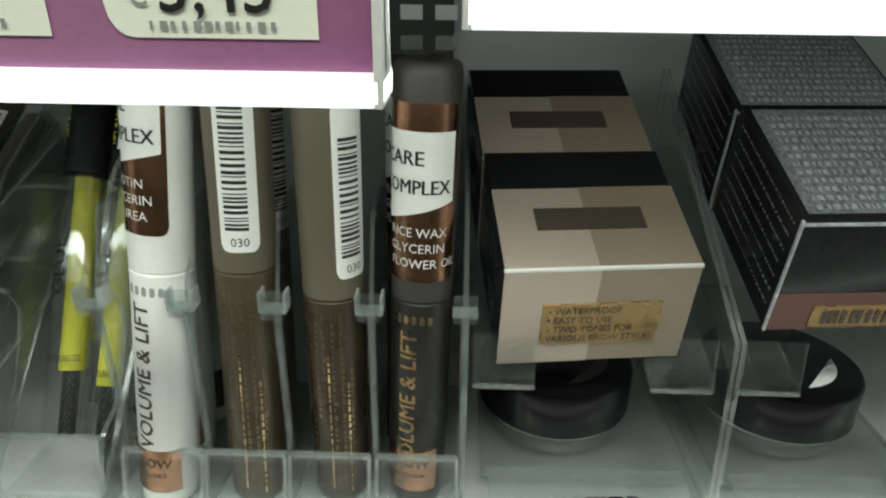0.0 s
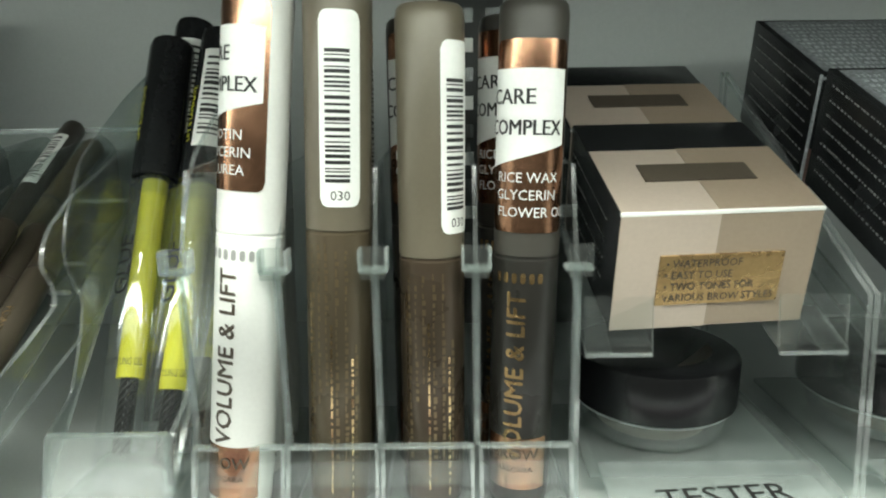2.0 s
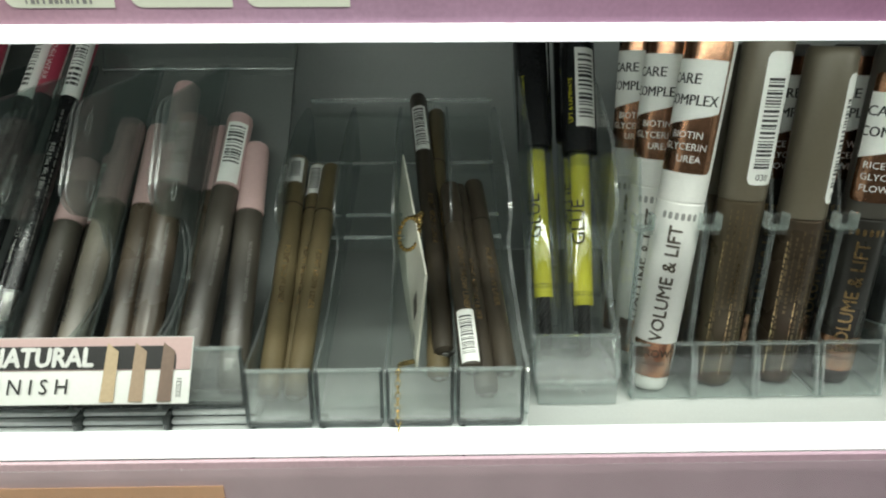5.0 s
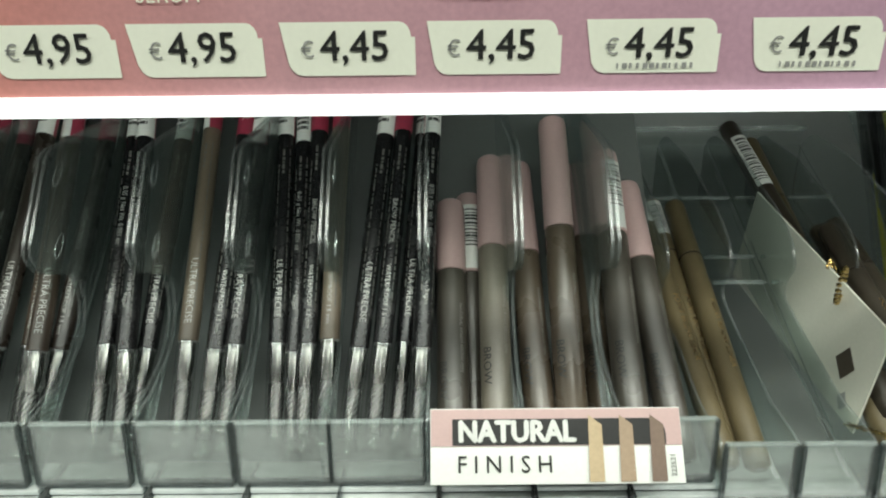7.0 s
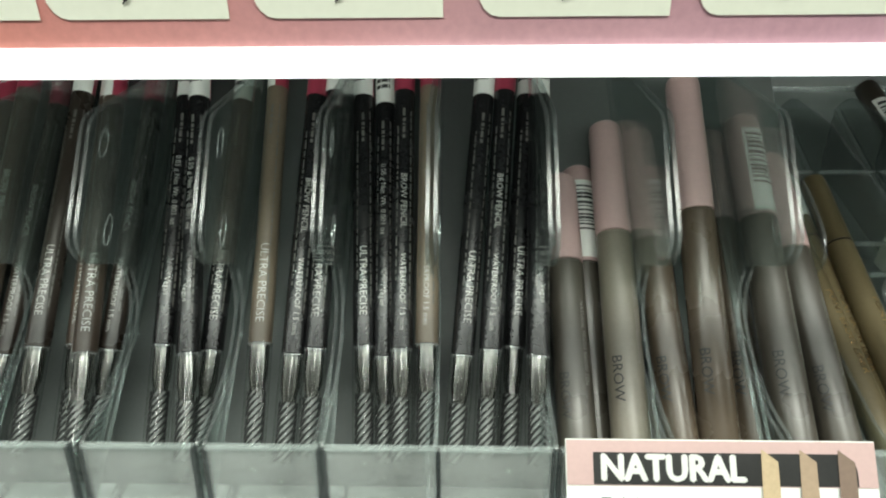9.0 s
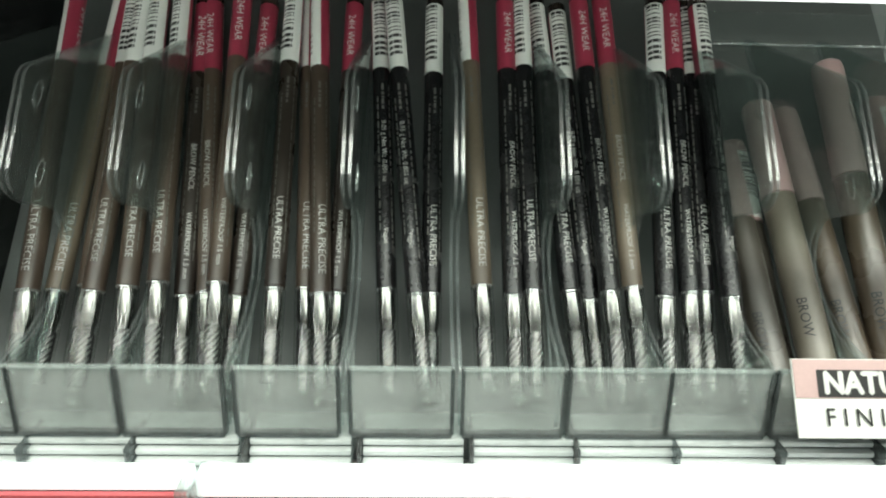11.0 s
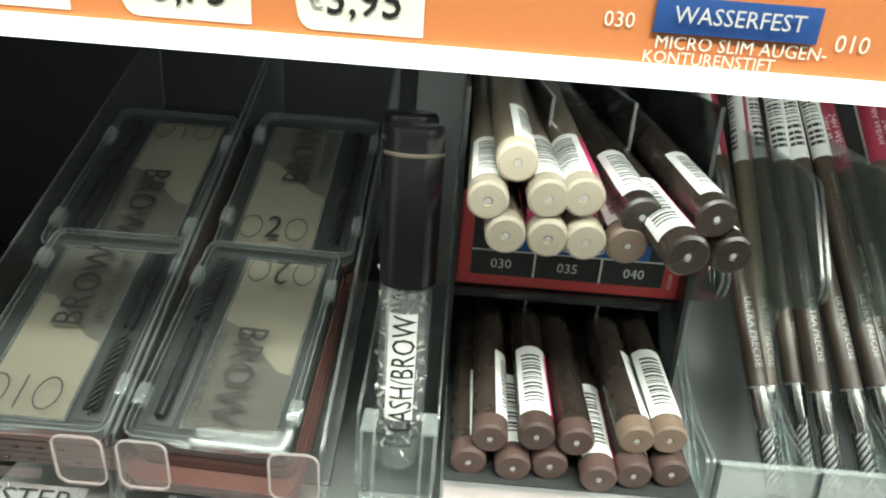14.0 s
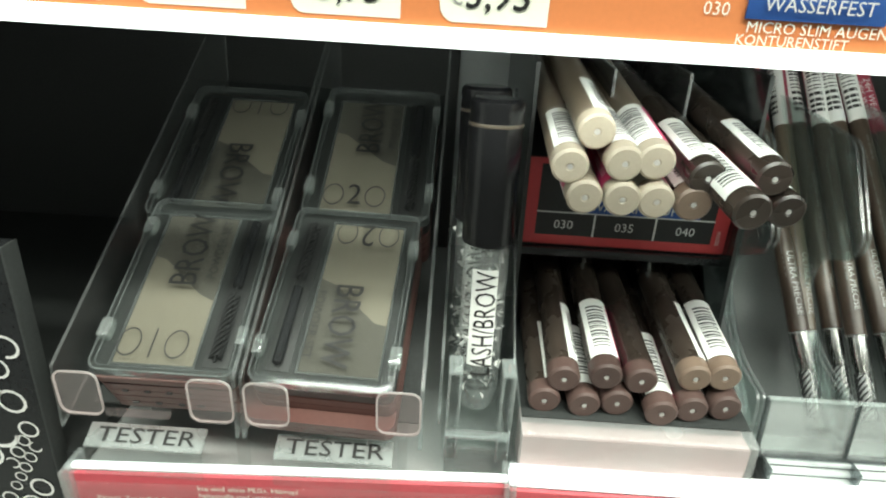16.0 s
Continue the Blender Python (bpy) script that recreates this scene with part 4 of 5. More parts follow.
def gel_tube(p, q, caption, coded):
    p, q = Vector(p), Vector(q)
    th = thing("brow_gel_tube", caption, "brow gel", stand(p, q, 6), "brow gel tubes")
    n, r, s = (q - p).length, 0.0072, 0.0910
    part("clear_bottle", lathe([(0, 0), (r * 0.8, 0), (r, 0.0015), (r, s - 0.002), (r * 0.7, s)], 24), CAPCLEAR, th, "clear glass bottle")
    part("gel", lathe([(0, 0.027), (r * 0.54, 0.027), (r * 0.54, s - 0.001), (0, s - 0.001)], 18), YELLOW, th, "yellow wand tube")
    part("neck", lathe([(r * 0.56, s - 0.006), (r * 0.68, s - 0.006), (r * 0.68, s), (0, s)], 18), CAPCLEAR, th)
    part("brush", brush(0.0026, 0.006, 0.027, 1.3), INK, th, "black twisted brush")
    cap = part("cap", lathe([(r * 0.9, s - 0.0005), (r * 1.02, s), (r * 1.02, n - 0.003), (r * 0.95, n - 0.0008), (r * 0.8, n), (0, n)], 28), BLACK, th, "black cap")
    part("lettering", wrapped("GLUE", 0.0078, INK, r + 0.0005, s * 0.66, -118, 1), INK, th)
    part("lettering", wrapped("BROW STYLING GEL", 0.0030, INK, r + 0.0001, s * 0.34, -100, 0, 0.5), INK, th)
    part("lettering", wrapped("LIFT & LAMINATE", 0.0026, YELLOW, r * 1.02 + 0.0001, s + 0.022, -135, 1), YELLOW, cap)
    if coded:
        lab = part("code_label", arc_patch(r * 1.02 + 0.0001, s + 0.010, n - 0.010, -118, -48, 8), PAPER, th, "white label with printed code")
        part("bar_code", code_on_barrel(r * 1.02 + 0.00016, s + 0.014, n - 0.012, -108, -58, 18, 8), INK, lab)
    return th


GB, GA = "clear brow gel tube with yellow wand and black cap", "clear brow gel tube with black cap and code label"
gel_tube((0.1030, 0.0020, 0.0050), (0.1006, 0.0770, 0.1270), GB, False)
gel_tube((0.1172, -0.0040, 0.0040), (0.1208, 0.0720, 0.1290), GA, True)
gel_tube((0.1040, 0.0190, 0.0060), (0.1040, 0.0920, 0.1350), GA, True)
gel_tube((0.1190, 0.0150, 0.0060), (0.1205, 0.0900, 0.1310), GB, False)

COPPERGOLD = mat("gold_foil_glint", (0.62, 0.44, 0.24), 0.2, 1.0, 0.2, 200)

# ---- brow mascaras ----
MX = [0.1314, 0.1551, 0.1789, 0.2035]


def tube_lane(caption):
    th = thing("mascara_tray", caption, "display tray", group="mascara tray lanes")
    w, yf = 0.0240, -0.0115
    part("front_wall", sheet([(-0.0178, 0.0015), (-0.0125, 0.0215), (-0.0112, 0.0215), (-0.0165, 0.0015)], 0.0007, w - 0.0007), [EDGE, CLEAR], th)
    part("front_rim", box(0.0007, w - 0.0007, yf - 0.0014, yf + 0.0006, 0.0210, 0.0219, 0.0002), EDGE, th)
    part("front_corner", sheet([(-0.0184, 0.0015), (-0.0130, 0.0215), (-0.0112, 0.0215), (-0.0165, 0.0015)], 0.0003, 0.0013, edge=0), EDGE, th)
    part("front_corner", sheet([(-0.0184, 0.0015), (-0.0130, 0.0215), (-0.0112, 0.0215), (-0.0165, 0.0015)], w - 0.0013, w - 0.0003, edge=0), EDGE, th)
    part("side_plate", sheet([(-0.0165, 0.0015), (-0.0112, 0.0215), (-0.0075, 0.0260), (-0.0070, 0.0660), (0.0020, 0.0900), (0.0600, 0.0920), (0.0600, 0.0015)], -0.0006, 0.0006), [CLEAR, SIDERIM], th)
    part("post", lathe([(0, 0.020), (0.0011, 0.020), (0.0011, 0.0660), (0, 0.0660)], 8), SIDERIM, th, m=pose(0, -0.0080, 0))
    clip = part("retaining_clip", box(-0.0033, 0.0033, -0.0110, -0.0065, 0.0660, 0.0672, 0.0003), EDGE, th, "small clear retaining clip")
    part("clip_block", box(-0.0030, 0.0030, -0.0124, -0.0112, 0.0650, 0.0730, 0.0005), RIMCLEAR, clip)
    part("clip_arm", box(-0.0036, -0.0028, -0.0115, -0.0065, 0.0665, 0.0720, 0.0003), EDGE, clip)
    part("clip_arm", box(0.0028, 0.0036, -0.0115, -0.0065, 0.0665, 0.0720, 0.0003), EDGE, clip)
    part("floor_plate", box(0.0006, w - 0.0006, -0.0165, 0.050, 0.0005, 0.0014, 0.0002), FROST, th)
    return th


ml = tube_lane("clear acrylic lane holding brow mascara tubes")
ml.matrix_basis = pose(MX[0], 0, 0)
for x in MX[1:]:
    last = copy_thing(ml, pose(x, 0, 0))
part("end_plate", sheet([(-0.0165, 0.0015), (-0.0112, 0.0215), (-0.0075, 0.0260), (-0.0070, 0.0660), (0.0020, 0.0900), (0.0600, 0.0920), (0.0600, 0.0015)], 0.0239, 0.0251), [CLEAR, SIDERIM], last)
part("post", lathe([(0, 0.020), (0.0011, 0.020), (0.0011, 0.0660), (0, 0.0660)], 8), SIDERIM, last, m=pose(0.0245, -0.0080, 0))
clip = part("retaining_clip", box(-0.0033, 0.0033, -0.0110, -0.0065, 0.0660, 0.0672, 0.0003), EDGE, last, "small clear retaining clip", pose(0.0245, 0, 0))
part("clip_block", box(-0.0030, 0.0030, -0.0124, -0.0112, 0.0650, 0.0730, 0.0005), RIMCLEAR, clip)


def slanted_patch(r, z0, zl, zr, a0, a1, n=10):
    """A label on a barrel whose lower edge runs aslant."""
    bm = bmesh.new()
    rows = []
    for k in range(n + 1):
        a = radians(a0 + (a1 - a0) * k / n)
        zb = zl + (zr - zl) * k / n
        rows.append([bm.verts.new((r * math.cos(a), r * math.sin(a), z)) for z in (zb, z0)])
    for p, q in zip(rows, rows[1:]):
        bm.faces.new((p[0], q[0], q[1], p[1]))
    return bm


def mascara(p, q, seam, r, body_mat, cap_mat, style, caption, spin=0):
    p, q = Vector(p), Vector(q)
    n = (q - p).length
    th = thing("brow_mascara", caption, "brow mascara", stand(p, q, spin), "brow mascara tubes")
    b = part("tube", lathe([(0, 0), (r * 0.80, 0), (r * 0.92, 0.0012), (r * 0.95, 0.004), (r, 0.014), (r, seam - 0.0006), (r * 0.96, seam - 0.0003), (r * 0.96, seam + 0.001)], 32), body_mat, th)
    c = part("cap", lathe([(r * 0.93, seam), (r * 1.0, seam + 0.0005), (r * 1.01, n - 0.003), (r * 0.97, n - 0.0008), (r * 0.88, n), (0, n)], 32), cap_mat, th, "" if body_mat == cap_mat else "matt taupe cap")
    rc = r * 1.01 + 0.0001
    if style == "care":
        ink = COPPER if body_mat == WHITE else GOLD
        dark = CHOCO if body_mat == WHITE else COPPER
        pale = body_mat == WHITE
        lo, sw = seam + (0.0105 if pale else 0.0063), (0 if pale else 28)
        lab = part("foil_label", round_patch(rc, lo, lo + 0.0445, -190 + sw, -44 + sw), COPPER, th, "copper foil label")
        part("white_field", slanted_patch(rc + 0.00008, lo + 0.0380, lo + 0.0152, lo + 0.0208, -190 + sw, -52 + sw), PAPER, lab, "white slanted label field")
        for da in (0, 1.6):
            part("lettering", wrapped("CARE", 0.0050, INK, rc + 0.00016 + da * 1e-5, lo + 0.0315, -150 + sw + da, 0), INK, lab)
            part("lettering", wrapped("COMPLEX", 0.0050, INK, rc + 0.00016 + da * 1e-5, lo + 0.0245, -130 + sw + da, 0, 0.9), INK, lab)
        for k, word in enumerate(("BIOTIN", "GLYCERIN", "UREA") if body_mat == WHITE else ("RICE WAX", "GLYCERIN", "FLOWER OIL")):
            part("lettering", wrapped(word, 0.0034, LETTER, rc + 0.00016, lo + 0.0130 - 0.0041 * k, (-118, -120, -105)[k] + sw, 0), LETTER, lab)
        for da in (0, 2.0):
            part("lettering", wrapped("VOLUME & LIFT", 0.0066, CHOCO if pale else GOLD, r + 0.0001 + da * 2e-5, seam - 0.0305 - da * 1e-4, -100 + da, 1, 0.98), ink, b)
        for k in range(6):
            part("maker_mark", round_patch(r + 0.0001, seam - 0.0062, seam - 0.0036, -140 + 15 * k, -131 + 15 * k, 0.0006, 2), GREYINK if pale else GOLD, b)
        part("foil_band", arc_patch(r + 0.0001, 0.0060, 0.0200, -155, -35, 12), COPPER, b, "copper foil band")
        part("lettering", wrapped("BROW", 0.0042, CHOCO, r + 0.0003, 0.0155, -95, 0), CHOCO, b)
        part("lettering", wrapped("MASCARA", 0.0022, CHOCO, r + 0.0003, 0.0115, -95, 0), CHOCO, b)
    else:
        lab = part("code_label", round_patch(rc, seam + 0.0062, seam + 0.0510, -96 + style, -28 + style), PAPER, th, "white label with printed code")
        part("bar_code", code_on_barrel(rc + 0.0001, seam + 0.0120, seam + 0.0425, -86 + style, -46 + style, 32, 6), INK, lab)
        part("lettering", wrapped("030", 0.0032, INK, rc + 0.0001, seam + 0.0088, -62 + style, 0), INK, lab)
        for k, (a, z0, z1) in enumerate(((-132, 0.014, 0.070), (-118, 0.030, 0.072), (-104, 0.035, 0.072), (-86, 0.008, 0.070), (-70, 0.006, 0.070), (-52, 0.006, 0.045))):
            bm = bmesh.new()
            rnd = random.Random(k + int(style))
            z = z0
            while z < min(z1, seam - 0.004):
                e = z + rnd.uniform(0.0008, 0.0022)
                arc_patch(r + 0.0001, z, e, a - 2, a + rnd.uniform(0, 5), 2, bm)
                z = e + rnd.uniform(0.0003, 0.0010)
            part("foil_print", bm, BRONZE, b, "gold foil small print")
        # brighter gold dashes paint the streaky glints of the foil print
        part("foil_streak", fine_print(r + 0.00012, [(-140, 0.004, 0.058, 5), (-97, 0.006, 0.050, 4), (-61, 0.004, 0.040, 5)], 9), COPPERGOLD, b, "foil print with its glints painted as bright streaks")
    return th


WM = "white brow mascara tube with copper foil label"
mascara((0.1405, -0.0070, 0.0018), (0.1528, 0.0045, 0.1325), 0.0735, 0.0083, WHITE, WHITE, "care", WM, -10)
mascara((0.1395, 0.0110, 0.0018), (0.1455, 0.0240, 0.1315), 0.0740, 0.0083, WHITE, WHITE, "care", WM)
mascara((0.1392, 0.0300, 0.0018), (0.1410, 0.0440, 0.1310), 0.0740, 0.0083, WHITE, WHITE, "care", WM)
mascara((0.1668, -0.0040, 0.0018), (0.1716, 0.0030, 0.1325), 0.0735, 0.0082, BODYTAUPE, TUBETAUPE, -16, "taupe brow mascara tube with white code label")
mascara((0.1920, -0.0025, 0.0018), (0.1932, 0.0015, 0.1275), 0.0665, 0.0082, BODYBROWN, TUBETAUPE, 24, "taupe brow mascara tube, code label turned aside")
mascara((0.2145, -0.0030, 0.0018), (0.2180, 0.0020, 0.1280), 0.0665, 0.0082, TUBEDARK, CAPDARK, "care", "dark brown brow mascara tube with copper foil label", -10)
mascara((0.2120, 0.0150, 0.0018), (0.2140, 0.0210, 0.1270), 0.0705, 0.0082, TUBEDARK, TUBEDARK, "care", "dark brown brow mascara tube with copper foil label", -14)
mascara((0.1890, 0.0160, 0.0018), (0.1890, 0.0230, 0.1270), 0.0705, 0.0082, TUBEDARK, TUBEDARK, "care", "dark brown brow mascara tube with copper foil label", 10)
mascara((0.1660, 0.0150, 0.0018), (0.1690, 0.0230, 0.1270), 0.0705, 0.0082, BODYTAUPE, TUBETAUPE, 40, "taupe brow mascara tube, code label turned aside")

# slotted upright behind the tubes
up = thing("slotted_upright", "dark slotted shelf upright with white number tags", "upright")
part("post", box(0.193, 0.222, 0.1380, 0.1440, 0.0, 0.172, 0.001), DARK, up)
for k in range(10):
    for x in (0.199, 0.214):
        part("number_tag", box(x, x + 0.0095, 0.1374, 0.1379, 0.040 + 0.0125 * k, 0.046 + 0.0125 * k), PAPER if k % 2 else FROST, up)


# ---- boxed jars ----
def jar_box(o, yaw, face, style, caption):
    """A small carton lying on a sloping holder; o: its upper front left corner."""
    m = Matrix.Translation(o) @ pose(0, 0, 0, 27, 0, yaw)
    th = thing("brow_pomade_box", caption, "carton", m, "boxed brow products")
    w, d, h = 0.0515, 0.0430, 0.0290 if style == "tan" else 0.0315
    if style == "tan":
        part("carton", box(0, w, 0, d, -h, 0, 0.0004), BLACK, th, "black carton body")
        part("top_field", box(0.0003, w - 0.0003, 0.0002, 0.0275, 0.0001, 0.0004), TANPALE, th, "pale tan top print")
        part("top_field", box(0.0245, w - 0.0003, 0.0003, 0.0275, 0.0004, 0.0006), TAN, th, "darker tan top print")
        part("front_field", box(0.0002, w - 0.0002, -0.0003, -0.0001, -h + 0.0002, -0.0002), TAN, th, "tan front print")
        part("front_field", box(0.0002, 0.0250, -0.0005, -0.0003, -h + 0.0002, -0.0002), TANPALE, th, "paler tan front print")
        part("window_print", box(0.0105, 0.0400, 0.0120, 0.0195, 0.0006, 0.0009), CHOCO, th, "dark olive printed bar")
        f = part("gold_field", box(0.0110, 0.0430, -0.0009, -0.0005, -0.0225, -0.0100), GOLD, th, "gold foil field")
        for k, word in enumerate(("\u2022 WATERPROOF", "\u2022 EASY TO USE", "\u2022 TWO TONES FOR", "VARIOUS BROW STYLES")):
            part("lettering", letters(word, 0.0027, CHOCO, align="LEFT"), CHOCO, f, m=plane_pose((0.0125, -0.0011, -0.0120 - 0.0029 * k), (1, 0, 0), (0, 0, 1)))
        part("open_flap", box(0, w, -0.0006, 0.0002, -0.0004, 0.0004, 0.0002), WHITE, th, "white worn front edge")
        for k in range(4):
            part("small_print", bars(0.030, 0.0004, 24, 70 + k), GREYINK, th, m=plane_pose((-0.0002, 0.024, -0.006 - 0.005 * k), (0, -1, 0), (0, 0, 1)))
    else:
        part("carton", box(0, w, 0, d, -h, 0, 0.0004), BLACK, th, "black carton body")
        for k in range(12):
            part("small_print", bars(0.044, 0.0016, 30, 20 + k), SILVER, th, "silvery shimmering small print", plane_pose((w * 0.52, 0.0040 + 0.0030 * k, 0.0003), (1, 0, 0), (0, 1, 0)))
        # mottled grey plate paints the sheen of the black top under its print
        part("shimmer_top", box(0.0020, w - 0.0010, 0.0020, d - 0.0020, 0.0001, 0.0002), mat("grey_top_sheen", (0.20, 0.215, 0.225), 0.45, 0.0, 0.7, 600), th, "grey plate painted as sheen on the black top")
        part("front_band", box(0.0003, w - 0.0003, -0.0004, -0.0001, -h + 0.0002, -h + 0.0110), REDBROWN, th, "brown printed band")
        f = part("gold_field", box(0.0110, w - 0.002, -0.0008, -0.0004, -h + 0.0012, -h + 0.0075), GOLD, th, "gold foil field")
        part("small_print", bars(0.034, 0.0040, 26, 33), CHOCO, f, m=plane_pose((0.031, -0.0010, -h + 0.0043), (1, 0, 0), (0, 0, 1)))
        part("edge_line", box(0.0002, w, -0.0006, -0.0001, -0.0012, -0.0006), SILVER, th)
        part("edge_line", box(-0.0004, 0.0002, -0.0006, 0.0002, -h, 0), SILVER, th)
        for k in range(7):
            part("small_print", bars(0.036, 0.0005, 34, 40 + k), GREYINK, th, m=plane_pose((-0.0002, 0.021, -0.003 - 0.0038 * k), (0, -1, 0), (0, 0, 1)))
    for c in th.children_recursive:
        # the cartons have slumped out of square
        up = c.matrix_basis.copy() if c.parent == th else c.parent.matrix_basis @ c.matrix_basis
        back = up.inverted()
        for v in c.data.vertices:
            q = up @ v.co
            v.co = back @ Vector((q.x, q.y + 0.33 * q.z, q.z))
    return th


jar_box((0.2372, -0.0094, 0.0792), 6.8, -1, "tan", "tan and black brow product carton on a clear holder")
jar_box((0.2322, 0.0290, 0.0972), 6.0, -1, "tan", "tan and black brow product carton behind another")
jar_box((0.3075, -0.0085, 0.0937), 5, -1, "black", "black brow product carton with silvery small print")
jar_box((0.3045, 0.0330, 0.1115), 4, -1, "black", "black brow product carton with silvery small print")


def jar_holder(x, caption):
    """A clear holder: two hooked lips carry the cartons above, the tester jar stands below on a frosted plate."""
    th = thing("jar_holder", caption, "display holder", pose(x, 0, 0), "jar holders")
    for sx in (0.0005, 0.0485):
        hook = part("hooked_lip", sheet([(-0.0080, 0.0440), (-0.0062, 0.0581), (-0.0052, 0.0581), (-0.0066, 0.0452), (0.0080, 0.0506), (0.0085, 0.0496)], sx, sx + 0.0168), [EDGE, CLEAR], th, "clear hooked lip")
        part("lip_edge", box(sx, sx + 0.0168, -0.0086, -0.0074, 0.0430, 0.0440, 0.0004), EDGE, hook)
    part("side_plate", sheet([(-0.0120, 0.0005), (-0.0070, 0.0580), (0.0900, 0.1150), (0.0900, 0.0005)], -0.0022, -0.0008), [CLEAR, EDGE], th)
    part("side_plate", sheet([(-0.0120, 0.0005), (-0.0070, 0.0580), (0.0900, 0.1150), (0.0900, 0.0005)], 0.0708, 0.0722), [CLEAR, EDGE], th)
    part("slope_plate", sheet([(-0.0070, 0.0440), (0.0900, 0.0860), (0.0904, 0.0850), (-0.0066, 0.0428)], 0.0010, 0.0075), [EDGE, CLEAR], th)
    part("slope_plate", sheet([(-0.0070, 0.0440), (0.0900, 0.0860), (0.0904, 0.0850), (-0.0066, 0.0428)], 0.0600, 0.0665), [EDGE, CLEAR], th)
    pl = part("tester_plate", sheet([(-0.0260, 0.0085), (-0.0030, 0.0110), (-0.0030, 0.0098), (-0.0250, 0.0070)], 0.0060, 0.0640), [EDGE, PLATE], th, "frosted tester plate")
    part("jar_platform", box(0.0040, 0.0660, -0.0028, 0.0560, 0.0060, 0.0078, 0.0004), PLATE, th)
    part("plate_front", sheet([(-0.0268, 0.0005), (-0.0260, 0.0090), (-0.0250, 0.0088), (-0.0258, 0.0005)], 0.0090, 0.0640), [EDGE, CLEAR], th)
    part("lettering", spread(letters("TESTER", 0.0090, INK), 1.14), INK, pl, m=plane_pose((0.0342, -0.0170, 0.0100), (1, 0.08, 0), (0, 0.0230, 0.0025)))
    return th


jh = jar_holder(0.2300, "clear acrylic holder with hooked lips and tester plate")
copy_thing(jh, pose(0.3012, 0, 0))


def jar(x, y, label, caption):
    th = thing("brow_pomade_jar", caption, "jar", pose(x, y, 0.0080), "tester jars")
    part("glass_base", lathe([(0, 0), (0.0185, 0), (0.0205, 0.0012), (0.0214, 0.0035), (0.0222, 0.0092), (0.0205, 0.0096)], 40), GLASS, th, "clear glass base")
    part("pomade", lathe([(0, 0.0022), (0.0165, 0.0022), (0.0185, 0.0080), (0, 0.0084)], 32), TAUPE, th, "brown pomade")
    lid = part("lid", lathe([(0.0225, 0.0098), (0.0240, 0.0100), (0.0246, 0.0106), (0.0246, 0.0232), (0.0240, 0.0243), (0.0226, 0.0248), (0, 0.0248)], 48), GLOSSBLACK, th, "glossy black lid")
    # whitish ring painted as the highlight under the lid
    part("glass_rim", lathe([(0.0216, 0.0088), (0.0234, 0.0090), (0.0236, 0.0095), (0.0222, 0.0097)], 40), RIMHIGHLIGHT, th)
    bm = bmesh.new()
    vs = []
    for k in range(13):
        a = radians(-85 + 85 * k / 12)
        vs.append(bm.verts.new((0.0165 * math.cos(a), 0.0165 * math.sin(a), 0.0250)))
    bm.faces.new(vs)
    part("lid_sticker", bm, PAPER if label else CHOCO, lid, "white printed sticker" if label else "dark olive sticker")
    return th


jar(0.2585, 0.0255, False, "black-lidded glass tester jar under a carton")
jar(0.3310, 0.0265, True, "black-lidded glass tester jar with white lid sticker")


# ---- jumbo pencils lying in a two-tier holder ----
holder = thing("pencil_holder", "black two-tier pencil holder with a red label card", "display holder")
SMOKE = acrylic("smoky_plastic", (0.34, 0.36, 0.36), 0.15, 0.02)
part("lower_block", sheet([(-0.0570, 0.0120), (-0.0560, 0.0295), (-0.0545, 0.0305), (0.0900, 0.0450), (0.0900, 0.0120)], -0.3930, -0.3225, edge=1), [FROST, FROST], holder, "milky clear base block")
part("block_backing", box(-0.3920, -0.3235, -0.0540, -0.0400, 0.0130, 0.0270), mat("pale_pink_card", (0.62, 0.42, 0.42), 0.6), holder, "pale pink card in the base")
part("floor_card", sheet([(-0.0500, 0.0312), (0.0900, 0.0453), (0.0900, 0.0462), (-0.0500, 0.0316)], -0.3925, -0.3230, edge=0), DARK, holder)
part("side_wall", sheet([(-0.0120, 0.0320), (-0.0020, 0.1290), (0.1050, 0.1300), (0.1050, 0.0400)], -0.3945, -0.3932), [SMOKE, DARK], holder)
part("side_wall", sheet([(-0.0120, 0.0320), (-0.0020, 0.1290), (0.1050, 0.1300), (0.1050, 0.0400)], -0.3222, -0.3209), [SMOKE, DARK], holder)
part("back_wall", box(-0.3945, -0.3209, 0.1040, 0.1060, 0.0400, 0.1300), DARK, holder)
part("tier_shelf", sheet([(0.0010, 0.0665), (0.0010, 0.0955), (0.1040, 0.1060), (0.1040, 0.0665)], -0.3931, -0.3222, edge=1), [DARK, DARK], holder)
part("shelf_lip", box(-0.3940, -0.3214, -0.0030, 0.0008, 0.0640, 0.0668, 0.0004), BLACK, holder)
for x in (-0.3693, -0.3455):
    part("divider", sheet([(-0.0010, 0.1000), (0.0000, 0.1280), (0.1030, 0.1290), (0.1030, 0.1070)], x - 0.0005, x + 0.0005), [SMOKE, EDGE], holder)
    part("divider", sheet([(0.0000, 0.0370), (0.0020, 0.0630), (0.1030, 0.0640), (0.1030, 0.0470)], x - 0.0005, x + 0.0005), [SMOKE, EDGE], holder)
lc = part("label_card", box(-0.3928, -0.3222, -0.0006, 0.0006, 0.0676, 0.0985, 0.0002), SIGNRED, holder, "red card with black shade fields")
bm = bmesh.new()
bm.faces.new([bm.verts.new((x, -0.0009, z)) for x, z in ((-0.3885, 0.0712), (-0.3275, 0.0712), (-0.3275, 0.0965), (-0.3885, 0.0965))])
